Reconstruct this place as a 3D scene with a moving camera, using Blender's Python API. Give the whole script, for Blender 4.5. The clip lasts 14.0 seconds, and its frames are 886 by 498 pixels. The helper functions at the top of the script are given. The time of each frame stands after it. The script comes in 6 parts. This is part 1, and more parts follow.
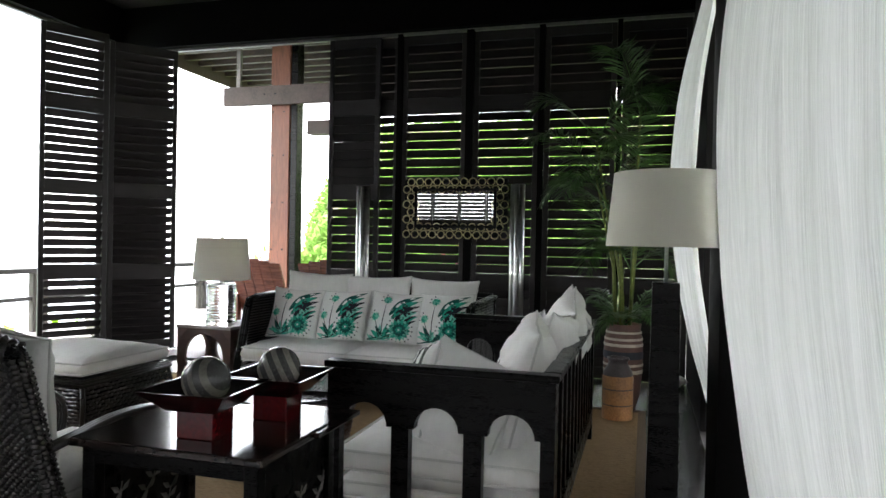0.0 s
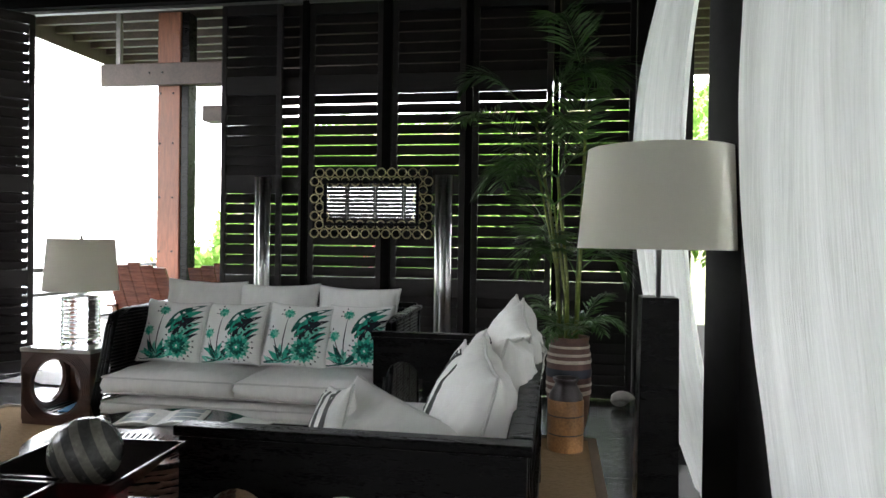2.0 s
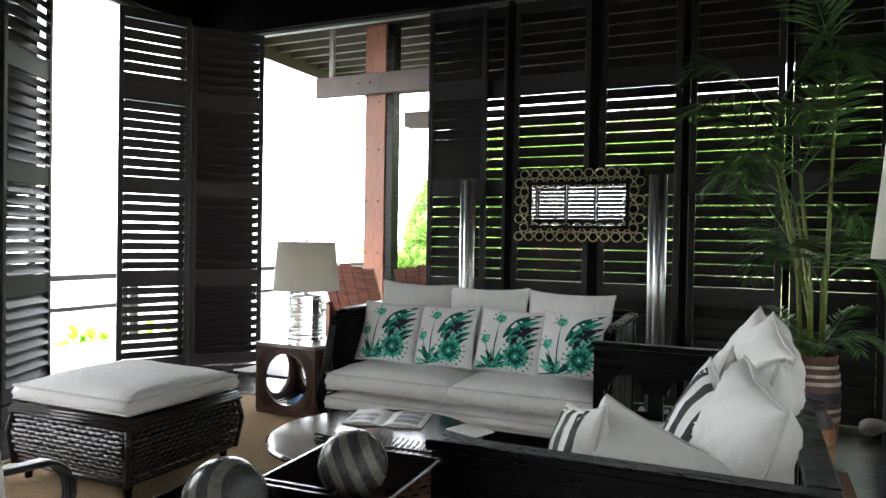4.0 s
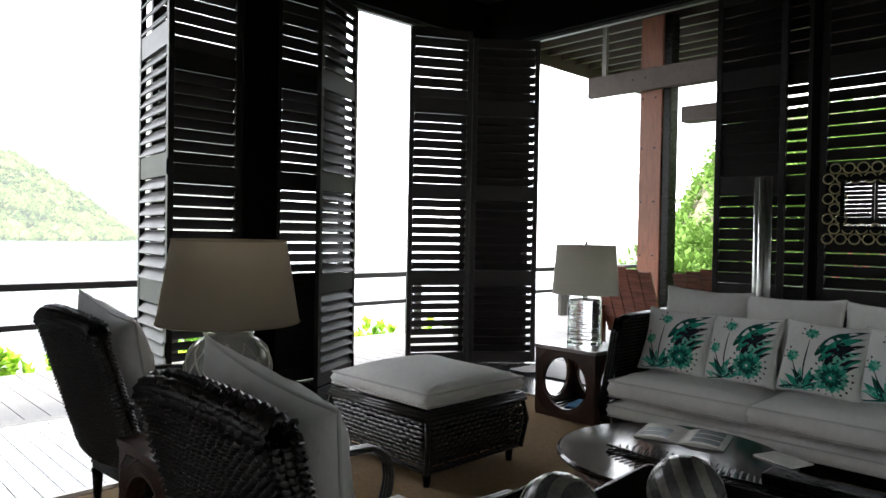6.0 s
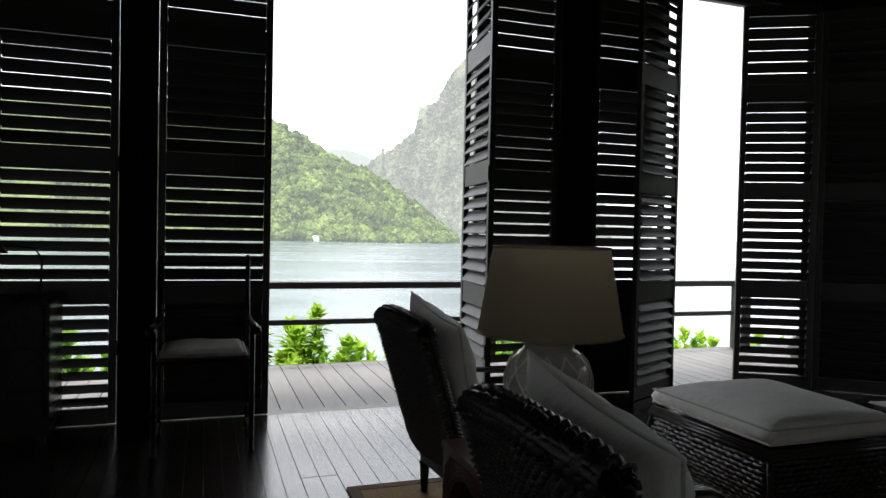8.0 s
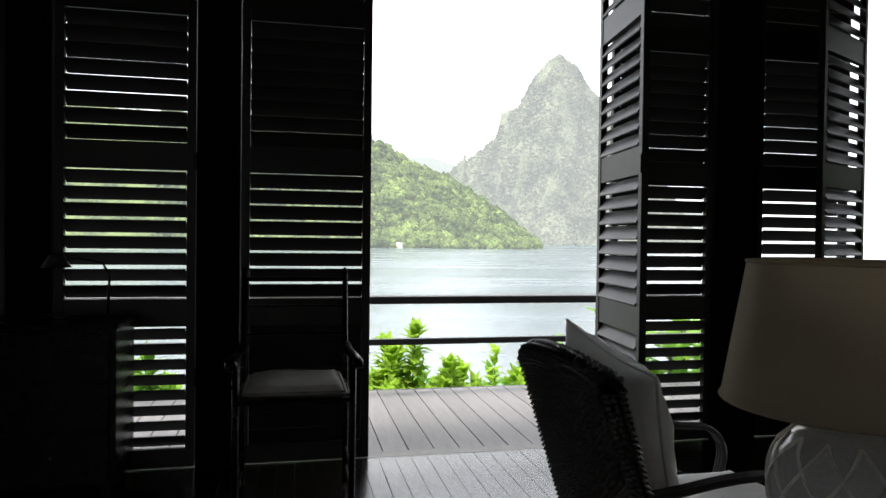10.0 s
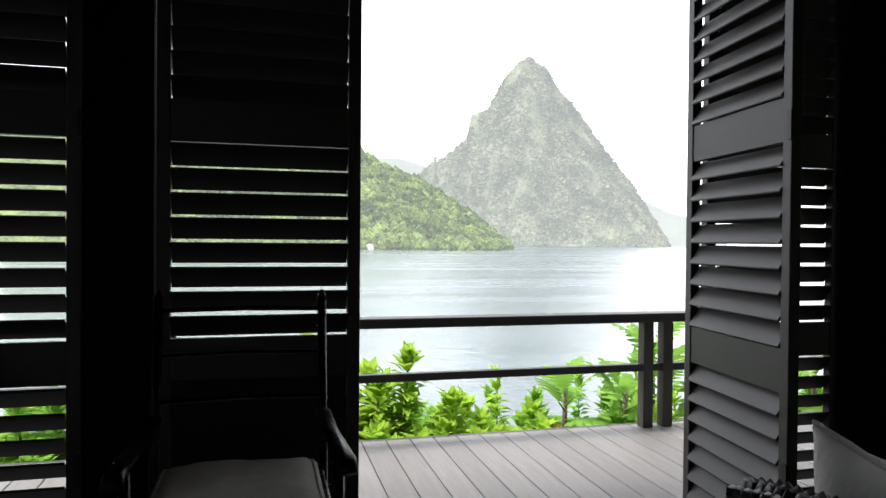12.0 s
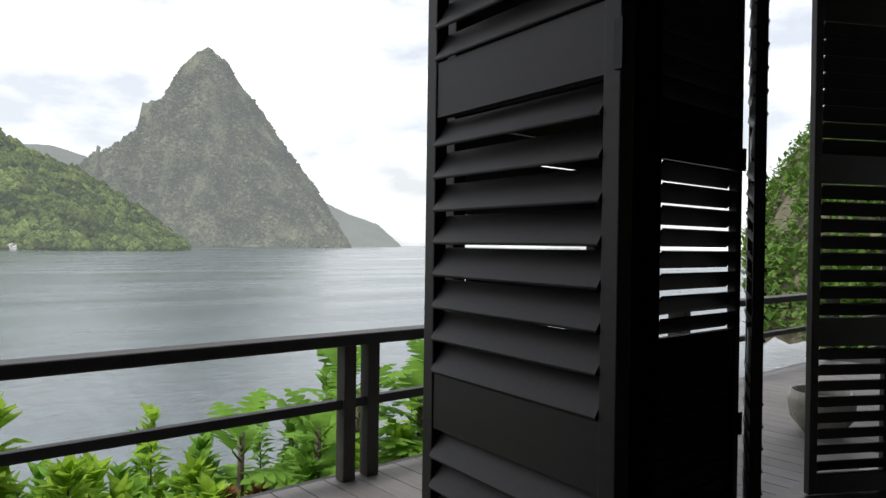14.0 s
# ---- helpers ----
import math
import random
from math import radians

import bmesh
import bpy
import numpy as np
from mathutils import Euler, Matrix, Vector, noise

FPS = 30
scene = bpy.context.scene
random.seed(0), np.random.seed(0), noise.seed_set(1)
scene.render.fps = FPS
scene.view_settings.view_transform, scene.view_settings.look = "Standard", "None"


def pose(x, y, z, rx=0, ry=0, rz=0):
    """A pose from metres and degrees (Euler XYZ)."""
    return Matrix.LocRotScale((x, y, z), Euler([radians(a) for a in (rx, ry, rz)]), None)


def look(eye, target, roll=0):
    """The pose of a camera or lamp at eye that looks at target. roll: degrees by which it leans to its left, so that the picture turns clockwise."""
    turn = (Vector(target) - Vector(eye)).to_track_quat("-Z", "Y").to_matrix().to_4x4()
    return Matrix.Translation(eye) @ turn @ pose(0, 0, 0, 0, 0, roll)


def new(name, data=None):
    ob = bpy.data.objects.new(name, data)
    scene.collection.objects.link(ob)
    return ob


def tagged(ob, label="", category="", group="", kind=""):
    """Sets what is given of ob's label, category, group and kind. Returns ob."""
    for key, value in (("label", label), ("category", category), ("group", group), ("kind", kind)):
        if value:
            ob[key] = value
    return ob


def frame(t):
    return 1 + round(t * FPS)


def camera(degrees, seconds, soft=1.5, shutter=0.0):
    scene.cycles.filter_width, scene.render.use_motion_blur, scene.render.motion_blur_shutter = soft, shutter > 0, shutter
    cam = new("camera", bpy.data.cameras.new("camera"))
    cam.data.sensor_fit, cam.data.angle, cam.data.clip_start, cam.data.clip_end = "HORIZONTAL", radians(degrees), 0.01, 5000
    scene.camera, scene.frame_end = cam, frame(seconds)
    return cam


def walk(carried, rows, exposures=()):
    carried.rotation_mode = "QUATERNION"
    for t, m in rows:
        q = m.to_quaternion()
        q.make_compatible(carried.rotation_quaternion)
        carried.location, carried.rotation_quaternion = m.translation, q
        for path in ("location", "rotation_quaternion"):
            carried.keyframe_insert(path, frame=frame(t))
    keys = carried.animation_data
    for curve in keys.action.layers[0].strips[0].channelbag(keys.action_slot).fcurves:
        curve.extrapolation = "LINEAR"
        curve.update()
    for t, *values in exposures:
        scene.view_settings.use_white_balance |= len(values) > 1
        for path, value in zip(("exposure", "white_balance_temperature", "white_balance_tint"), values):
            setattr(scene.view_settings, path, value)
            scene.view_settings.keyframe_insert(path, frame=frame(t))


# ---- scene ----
cam = camera(65.4, 14.0)
PATH = [
    (0, (0.421, 0.179, 1.349), (-0.139, 2.099, 1.329), 1.1),
    (0.5, (0.311, 0.466, 1.357), (-0.176, 2.405, 1.336), 1.0),
    (1, (0.243, 0.718, 1.352), (-0.068, 2.694, 1.334), 0.9),
    (1.5, (0.222, 0.957, 1.349), (-0.061, 2.938, 1.334), 0.9),
    (2, (0.166, 1.094, 1.359), (-0.157, 3.068, 1.34), 0.8),
    (2.5, (0.085, 1.174, 1.366), (-0.302, 3.135, 1.349), 0.9),
    (3, (0.023, 1.207, 1.37), (-0.51, 3.134, 1.353), 0.9),
    (5.5, (-0.202, 1.133, 1.393), (-1.462, 2.688, 1.355), 1.0),
    (6, (-0.244, 1.152, 1.397), (-1.674, 2.55, 1.36), 1.0),
    (6.5, (-0.304, 1.169, 1.406), (-1.911, 2.358, 1.367), 1.1),
    (7, (-0.327, 1.176, 1.396), (-2.081, 2.135, 1.358), 0.7),
    (7.5, (-0.337, 1.194, 1.398), (-2.185, 1.958, 1.355), 0.8),
    (8, (-0.456, 1.221, 1.409), (-2.346, 1.873, 1.365), 1.2),
    (8.5, (-0.711, 1.157, 1.413), (-2.605, 1.799, 1.375), 0.8),
    (9, (-0.888, 1.205, 1.404), (-2.804, 1.777, 1.368), 0.8),
    (11.5, (-2.62, 1.22, 1.421), (-4.591, 1.554, 1.401), 0.2),
    (12, (-2.97, 1.297, 1.421), (-4.905, 1.802, 1.396), 0.5),
    (12.5, (-3.276, 1.411, 1.418), (-5.177, 2.033, 1.399), 0.6),
    (13, (-3.626, 1.488, 1.401), (-5.4731, 2.2555, 1.391), 0.2),
    (13.5, (-3.955, 1.679, 1.416), (-5.633, 2.767, 1.401), 0.9),
    (14, (-4.205, 1.906, 1.417), (-5.725, 3.205, 1.404), 0.8),
]
EXPOSURES = [(0, 3.65), (1.0, 3.5), (3.0, 3.88), (5.5, 3.8), (6.0, 2.65), (6.5, 1.6), (7.5, 1.4), (9.0, 1.45), (11.5, 1.5), (12.5, 1.15), (13.0, 0.9), (13.5, 0.3), (14.0, 0.1)]
walk(cam, [(t, look(eye, target, roll)) for t, eye, target, roll in PATH], EXPOSURES)

# ---- light ----
world = bpy.data.worlds.new("world")
scene.world = world
world.use_nodes = True
wn, wl = world.node_tree.nodes, world.node_tree.links
sky = wn.new("ShaderNodeTexSky")
sky.sky_type, sky.sun_disc = "NISHITA", False
sky.sun_elevation, sky.sun_rotation = radians(60), radians(180)
sky.dust_density, sky.air_density = 3.0, 1.0
# broken bright cloud over the sky
wco = wn.new("ShaderNodeTexCoord")
wmap = wn.new("ShaderNodeMapping")
wmap.inputs["Scale"].default_value = (1.0, 1.0, 2.6)
wnoise = wn.new("ShaderNodeTexNoise")
wnoise.inputs["Scale"].default_value, wnoise.inputs["Detail"].default_value, wnoise.inputs["Roughness"].default_value = 4.0, 8.0, 0.55
wramp = wn.new("ShaderNodeValToRGB")
wramp.color_ramp.elements[0].position, wramp.color_ramp.elements[0].color = 0.40, (0.50, 0.50, 0.50, 1)
wramp.color_ramp.elements[1].position, wramp.color_ramp.elements[1].color = 0.58, (1, 1, 1, 1)
wmix = wn.new("ShaderNodeMixRGB")
wmix.inputs["Color2"].default_value = (10.5, 10.6, 10.8, 1)
wl.new(wco.outputs["Generated"], wmap.inputs["Vector"])
wl.new(wmap.outputs["Vector"], wnoise.inputs["Vector"])
wl.new(wnoise.outputs["Fac"], wramp.inputs["Fac"])
wl.new(wramp.outputs["Color"], wmix.inputs["Fac"])
wl.new(sky.outputs["Color"], wmix.inputs["Color1"])
wl.new(wmix.outputs["Color"], wn["Background"].inputs["Color"])
wn["Background"].inputs["Strength"].default_value = 0.12
sun = new("sun", bpy.data.lights.new("sun", "SUN"))
sun.data.energy, sun.data.angle, sun.data.color = 2.2, radians(10), (1.0, 0.96, 0.9)
sun.matrix_world = look((0, 0, 30), (1.5, 10, 12.5))


# ---- materials ----
def mat(name, base, rough=0.5, metal=0.0, scale=8.0, var=0.25, bump=0.1, stretch=(1, 1, 1), rand=0.0, spec=0.5, fine=12.0):
    """A surface with grain and stains at two scales."""
    m = bpy.data.materials.new(name)
    m.use_nodes = True
    n, l = m.node_tree.nodes, m.node_tree.links
    b = n["Principled BSDF"]
    b.inputs["Metallic"].default_value = metal
    b.inputs["Specular IOR Level"].default_value = spec
    co = n.new("ShaderNodeTexCoord")
    mp = n.new("ShaderNodeMapping")
    mp.inputs["Scale"].default_value = stretch
    l.new(co.outputs["Object"], mp.inputs["Vector"])
    big = n.new("ShaderNodeTexNoise")
    big.inputs["Scale"].default_value, big.inputs["Detail"].default_value = scale, 5.0
    small = n.new("ShaderNodeTexNoise")
    small.inputs["Scale"].default_value, small.inputs["Detail"].default_value = scale * fine, 4.0
    l.new(mp.outputs["Vector"], big.inputs["Vector"])
    l.new(mp.outputs["Vector"], small.inputs["Vector"])
    add = n.new("ShaderNodeMath")
    add.operation = "MULTIPLY_ADD"
    l.new(small.outputs["Fac"], add.inputs[0])
    add.inputs[1].default_value = 0.5
    half = n.new("ShaderNodeMath")
    half.operation = "MULTIPLY"
    half.inputs[1].default_value = 0.5
    l.new(big.outputs["Fac"], half.inputs[0])
    l.new(half.outputs[0], add.inputs[2])
    ramp = n.new("ShaderNodeValToRGB")
    lo = [max(0, c * (1 - var)) for c in base]
    hi = [min(1, c * (1 + var)) for c in base]
    ramp.color_ramp.elements[0].position, ramp.color_ramp.elements[0].color = 0.35, (*lo, 1)
    ramp.color_ramp.elements[1].position, ramp.color_ramp.elements[1].color = 0.65, (*hi, 1)
    l.new(add.outputs[0], ramp.inputs["Fac"])
    out = ramp.outputs["Color"]
    if rand:
        info = n.new("ShaderNodeObjectInfo")
        rr = n.new("ShaderNodeMapRange")
        rr.inputs["To Min"].default_value, rr.inputs["To Max"].default_value = 1 - rand, 1 + rand
        l.new(info.outputs["Random"], rr.inputs["Value"])
        mul = n.new("ShaderNodeVectorMath")
        mul.operation = "SCALE"
        l.new(out, mul.inputs[0])
        l.new(rr.outputs["Result"], mul.inputs["Scale"])
        out = mul.outputs[0]
    l.new(out, b.inputs["Base Color"])
    rg = n.new("ShaderNodeMapRange")
    rg.inputs["To Min"].default_value, rg.inputs["To Max"].default_value = max(0.02, rough - 0.1), min(1, rough + 0.1)
    l.new(add.outputs[0], rg.inputs["Value"])
    l.new(rg.outputs["Result"], b.inputs["Roughness"])
    if bump:
        bp = n.new("ShaderNodeBump")
        bp.inputs["Strength"].default_value, bp.inputs["Distance"].default_value = bump, 0.01
        l.new(add.outputs[0], bp.inputs["Height"])
        l.new(bp.outputs["Normal"], b.inputs["Normal"])
    return m


def cloth(name, base, through_light=0.25, scale=6.0, var=0.06, bump=0.35, stretch=(1, 1, 1), fine=60.0):
    m = mat(name, base, 0.9, 0, scale, var, bump, stretch, fine=fine, spec=0.15)
    n, l = m.node_tree.nodes, m.node_tree.links
    b = n["Principled BSDF"]
    tr = n.new("ShaderNodeBsdfTranslucent")
    tr.inputs["Color"].default_value = (*base, 1)
    mx = n.new("ShaderNodeMixShader")
    mx.inputs["Fac"].default_value = through_light
    l.new(b.outputs["BSDF"], mx.inputs[1])
    l.new(tr.outputs["BSDF"], mx.inputs[2])
    l.new(mx.outputs["Shader"], n["Material Output"].inputs["Surface"])
    return m


def glass(name, tint=(0.95, 0.97, 0.97), rough=0.03):
    m = bpy.data.materials.new(name)
    m.use_nodes = True
    b = m.node_tree.nodes["Principled BSDF"]
    b.inputs["Base Color"].default_value = (*tint, 1)
    b.inputs["Transmission Weight"].default_value = 1.0
    b.inputs["Roughness"].default_value = rough
    b.inputs["IOR"].default_value = 1.45
    return m


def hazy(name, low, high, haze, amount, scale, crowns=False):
    """Far wooded slopes: leaf colour with an even glow mixed in to paint the sea-air haze."""
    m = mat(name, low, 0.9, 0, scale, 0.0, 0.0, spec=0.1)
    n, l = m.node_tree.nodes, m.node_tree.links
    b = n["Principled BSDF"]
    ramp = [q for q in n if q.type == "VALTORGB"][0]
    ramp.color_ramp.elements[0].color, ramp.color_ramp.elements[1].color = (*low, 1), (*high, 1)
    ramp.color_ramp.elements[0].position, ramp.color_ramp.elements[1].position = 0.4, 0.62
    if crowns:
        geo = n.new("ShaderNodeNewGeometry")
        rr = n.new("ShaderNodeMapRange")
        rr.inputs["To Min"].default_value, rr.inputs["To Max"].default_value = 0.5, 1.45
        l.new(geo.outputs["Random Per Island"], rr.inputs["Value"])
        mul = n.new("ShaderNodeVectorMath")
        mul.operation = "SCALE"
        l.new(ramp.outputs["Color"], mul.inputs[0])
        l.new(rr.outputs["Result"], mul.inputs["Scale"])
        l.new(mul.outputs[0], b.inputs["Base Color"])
    # flat emission over the leaf colour, painting distance haze into the material
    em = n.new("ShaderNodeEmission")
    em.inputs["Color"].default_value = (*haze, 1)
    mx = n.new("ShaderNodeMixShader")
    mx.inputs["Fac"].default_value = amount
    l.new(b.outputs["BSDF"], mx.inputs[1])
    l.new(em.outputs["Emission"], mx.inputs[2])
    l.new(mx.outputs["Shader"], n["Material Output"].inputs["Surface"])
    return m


M_SHUT = mat("shutter_paint", (0.017, 0.0142, 0.014), 0.45, 0, 5, 0.3, 0.12, (1, 1, 6), spec=0.34)
M_WALL = mat("black_wall_paint", (0.0025, 0.0022, 0.0022), 0.75, 0, 5, 0.3, 0.12, (1, 1, 6), spec=0.06)
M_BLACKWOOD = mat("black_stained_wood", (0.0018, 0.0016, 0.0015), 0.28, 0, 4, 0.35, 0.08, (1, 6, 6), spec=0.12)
M_FLOOR = mat("dark_floorboard", (0.014, 0.011, 0.010), 0.20, 0, 3, 0.3, 0.05, (1, 9, 1), rand=0.2, spec=0.85)
M_DECK = mat("grey_deck_board", (0.155, 0.145, 0.145), 0.55, 0, 3, 0.22, 0.25, (1, 12, 1), rand=0.12)
M_JOINT = mat("joint_dirt", (0.01, 0.009, 0.008), 0.9)
M_CEIL = mat("dark_ceiling_wood", (0.010, 0.0075, 0.0065), 0.6, 0, 4, 0.3, 0.2, (8, 1, 1))
M_RAILWOOD = mat("dark_rail_paint", (0.02, 0.018, 0.018), 0.5, 0, 8, 0.4, 0.25, (1, 1, 1))
M_POST = mat("weathered_post_wood", (0.05, 0.046, 0.040), 0.75, 0, 6, 0.35, 0.35, (6, 6, 1))
M_REDWOOD = mat("red_brown_timber", (0.15, 0.05, 0.024), 0.55, 0, 5, 0.4, 0.25, (8, 8, 1))
M_EAVE = mat("eave_timber", (0.06, 0.041, 0.034), 0.65, 0, 4, 0.35, 0.3, (1, 8, 1))
M_CHAIRWOOD = mat("varnished_red_wood", (0.12, 0.035, 0.018), 0.22, 0, 5, 0.5, 0.05, (1, 10, 10))
M_RUG = mat("jute_rug", (0.36, 0.25, 0.145), 0.95, 0, 40, 0.3, 0.8, (1, 3, 1), spec=0.1)
M_RUGEDGE = mat("rug_border", (0.16, 0.115, 0.075), 0.9, 0, 60, 0.3, 0.6)
M_WHITE = cloth("white_cotton", (0.87, 0.855, 0.835), 0.10, 5.0, 0.04, 0.9, (2.2, 1, 1), fine=2.6)
M_WHITE.node_tree.nodes["Bump"].inputs["Distance"].default_value = 0.02
M_PADCLOTH = cloth("grey_linen_pad", (0.22, 0.21, 0.19), 0.0, 9.0, 0.2, 0.6)
M_PIPING = cloth("cushion_piping", (0.70, 0.69, 0.67), 0.0)
M_CURTAIN = cloth("sheer_white_linen", (0.66, 0.66, 0.66), 0.14, 3.0, 0.13, 0.7, (1, 16, 0.5), 5.0)
M_SHADE = cloth("white_lamp_shade", (0.90, 0.88, 0.82), 0.65, 4.0, 0.03, 0.15)
M_SHADE_TAUPE = cloth("taupe_lamp_shade", (0.62, 0.55, 0.44), 0.65, 4.0, 0.05, 0.2)
M_BLACKCLOTH = mat("black_ribbon", (0.012, 0.011, 0.012), 0.8)
M_DARKCLOTH = mat("dark_grey_cushion", (0.13, 0.125, 0.12), 0.9, 0, 8, 0.2, 0.3)
M_TEAL = mat("teal_print", (0.03, 0.34, 0.24), 0.9, 0, 25, 0.55, 0, spec=0.1)
M_TEAL_DARK = mat("deep_green_print", (0.012, 0.10, 0.085), 0.9, 0, 25, 0.5, 0, spec=0.1)
M_TEAL_PALE = mat("pale_teal_print", (0.22, 0.58, 0.46), 0.9, 0, 25, 0.4, 0, spec=0.1)
M_INK = mat("ink_print", (0.02, 0.022, 0.03), 0.9, 0, 25, 0.4, 0, spec=0.1)
M_WICKER = mat("dark_wicker", (0.020, 0.016, 0.014), 0.30, 0, 14, 0.5, 0.25, (1, 1, 1))
M_WICKER_BROWN = mat("red_brown_wicker", (0.085, 0.035, 0.022), 0.4, 0, 14, 0.4, 0.25)
M_MAHOG = mat("carved_mahogany", (0.075, 0.030, 0.018), 0.35, 0, 8, 0.4, 0.1, (1, 1, 5))
M_TABLETOP = mat("polished_dark_top", (0.022, 0.014, 0.012), 0.12, 0, 3, 0.5, 0.02, (1, 5, 1))
M_TILE = mat("pale_table_top", (0.45, 0.42, 0.38), 0.15, 0, 6, 0.15, 0.02)
M_LACQ = mat("red_lacquer", (0.085, 0.003, 0.005), 0.18, 0, 5, 0.35, 0.03)
M_LACQ_OUT = mat("dark_red_lacquer", (0.03, 0.003, 0.004), 0.18, 0, 5, 0.35, 0.03)
M_LACQ_IN = mat("black_lacquer", (0.012, 0.008, 0.008), 0.2, 0, 5, 0.3, 0.03)
M_CHROME = mat("brushed_chrome", (0.80, 0.80, 0.80), 0.30, 1.0, 6, 0.06, 0.02, (10, 10, 0.4))
M_BRASS = mat("gilt_ring", (0.62, 0.54, 0.30), 0.42, 0.6, 30, 0.25, 0.1)
M_MIRROR = mat("mirror_glass", (0.85, 0.87, 0.87), 0.02, 1.0, 2, 0.01, 0)
for q in M_MIRROR.node_tree.nodes:
    if q.type == "MAP_RANGE":
        q.inputs["To Min"].default_value = q.inputs["To Max"].default_value = 0.01
M_IRON = mat("black_iron", (0.02, 0.02, 0.02), 0.4, 0.8, 20, 0.3, 0.1)
M_GLASS = glass("clear_ribbed_glass", (0.93, 0.96, 0.96))
M_CLAY = mat("brown_stoneware", (0.36, 0.18, 0.075), 0.4, 0, 6, 0.35, 0.12)
M_CLAYTOP = mat("dark_glaze", (0.055, 0.045, 0.045), 0.3, 0, 9, 0.4, 0.1)
M_POT = mat("painted_pot", (0.14, 0.075, 0.06), 0.6, 0, 10, 0.3, 0.2)
M_POTBAND = mat("cream_pot_band", (0.55, 0.48, 0.40), 0.6, 0, 18, 0.3, 0.1)
M_POTBAND2 = mat("blue_black_pot_band", (0.03, 0.035, 0.05), 0.6, 0, 18, 0.3, 0.1)
M_STONE_L = mat("pale_banded_stone", (0.19, 0.18, 0.155), 0.25, 0, 9, 0.3, 0.03)
M_STONE_D = mat("dark_banded_stone", (0.06, 0.06, 0.058), 0.25, 0, 9, 0.4, 0.03)
M_PORC = mat("white_glazed_ceramic", (0.40, 0.40, 0.38), 0.15, 0, 7, 0.12, 0.05)
M_ROPE = mat("cream_net_cord", (0.66, 0.64, 0.58), 0.6, 0, 40, 0.2, 0.3)
M_PALM = mat("palm_leaflet", (0.045, 0.10, 0.025), 0.4, 0, 9, 0.35, 0.05)
M_PALMSTEM = mat("palm_stem", (0.13, 0.155, 0.035), 0.45, 0, 14, 0.4, 0.1, (1, 1, 4))
M_LEAF = cloth("bright_leaf", (0.34, 0.52, 0.06), 0.5, 5.0, 0.4, 0.05)
M_LEAF2 = cloth("broad_leaf", (0.20, 0.38, 0.06), 0.4, 5.0, 0.4, 0.05)
M_LEAF3 = cloth("far_leaf", (0.11, 0.20, 0.04), 0.25, 2.0, 0.4, 0.05)
M_LEAFRED = cloth("russet_leaf", (0.26, 0.13, 0.05), 0.3, 5.0, 0.4, 0.05)
M_FLOWER = cloth("pink_blossom", (0.65, 0.10, 0.16), 0.3)
M_BARK = mat("grey_bark", (0.12, 0.095, 0.075), 0.9, 0, 14, 0.4, 0.6, (1, 1, 0.3))
M_EARTH = mat("undergrowth", (0.07, 0.09, 0.03), 0.95, 0, 0.6, 0.5, 0.5)
M_ROCK = mat("cliff_rock", (0.13, 0.12, 0.075), 0.9, 0, 0.5, 0.45, 0.8)
M_PAPER = mat("printed_page", (0.62, 0.60, 0.56), 0.3, 0, 14, 0.25, 0.02)
M_PAPERINK = mat("page_picture", (0.10, 0.13, 0.16), 0.3, 0, 22, 0.7, 0.02)
M_BLUE = mat("blue_cover", (0.05, 0.22, 0.45), 0.3, 0, 14, 0.4, 0.02)
M_SHELL = mat("pale_shell", (0.68, 0.64, 0.60), 0.5, 0, 20, 0.2, 0.3)
M_METALTRACK = mat("grey_track_metal", (0.16, 0.15, 0.14), 0.5, 0.5, 20, 0.25, 0.1)
M_HOUSE = mat("far_white_wall", (0.75, 0.74, 0.70), 0.8, 0, 0.3, 0.1, 0)
M_ROOFRED = mat("far_roof", (0.45, 0.42, 0.42), 0.7, 0, 0.3, 0.2, 0)
M_TOWEL = cloth("grey_white_throw", (0.55, 0.54, 0.54), 0.0)

# sea: rippled, smooth with wind streaks
M_SEA = mat("sea_water", (0.095, 0.122, 0.135), 0.22, 0, 0.02, 0.2, 0.0, (1, 3, 1), spec=0.5)
_n, _l = M_SEA.node_tree.nodes, M_SEA.node_tree.links
_co = _n.new("ShaderNodeTexCoord")
_mp = _n.new("ShaderNodeMapping")
_mp.inputs["Scale"].default_value = (1.0, 0.5, 1.0)
_wv = _n.new("ShaderNodeTexNoise")
_wv.inputs["Scale"].default_value, _wv.inputs["Detail"].default_value = 0.8, 6.0
_bp = _n.new("ShaderNodeBump")
_bp.inputs["Strength"].default_value, _bp.inputs["Distance"].default_value = 0.25, 0.4
_l.new(_co.outputs["Object"], _mp.inputs["Vector"])
_l.new(_mp.outputs["Vector"], _wv.inputs["Vector"])
_l.new(_wv.outputs["Fac"], _bp.inputs["Height"])
_l.new(_bp.outputs["Normal"], _n["Principled BSDF"].inputs["Normal"])
_ms = _n.new("ShaderNodeMapping")
_ms.inputs["Scale"].default_value = (3.2, 0.5, 1.0)
_ws = _n.new("ShaderNodeTexNoise")
_ws.inputs["Scale"].default_value, _ws.inputs["Detail"].default_value = 0.012, 5.0
_wr = _n.new("ShaderNodeMapRange")
_wr.inputs["From Min"].default_value, _wr.inputs["From Max"].default_value = 0.38, 0.62
_wr.inputs["To Min"].default_value, _wr.inputs["To Max"].default_value = 0.17, 0.28
_l.new(_co.outputs["Object"], _ms.inputs["Vector"])
_l.new(_ms.outputs["Vector"], _ws.inputs["Vector"])
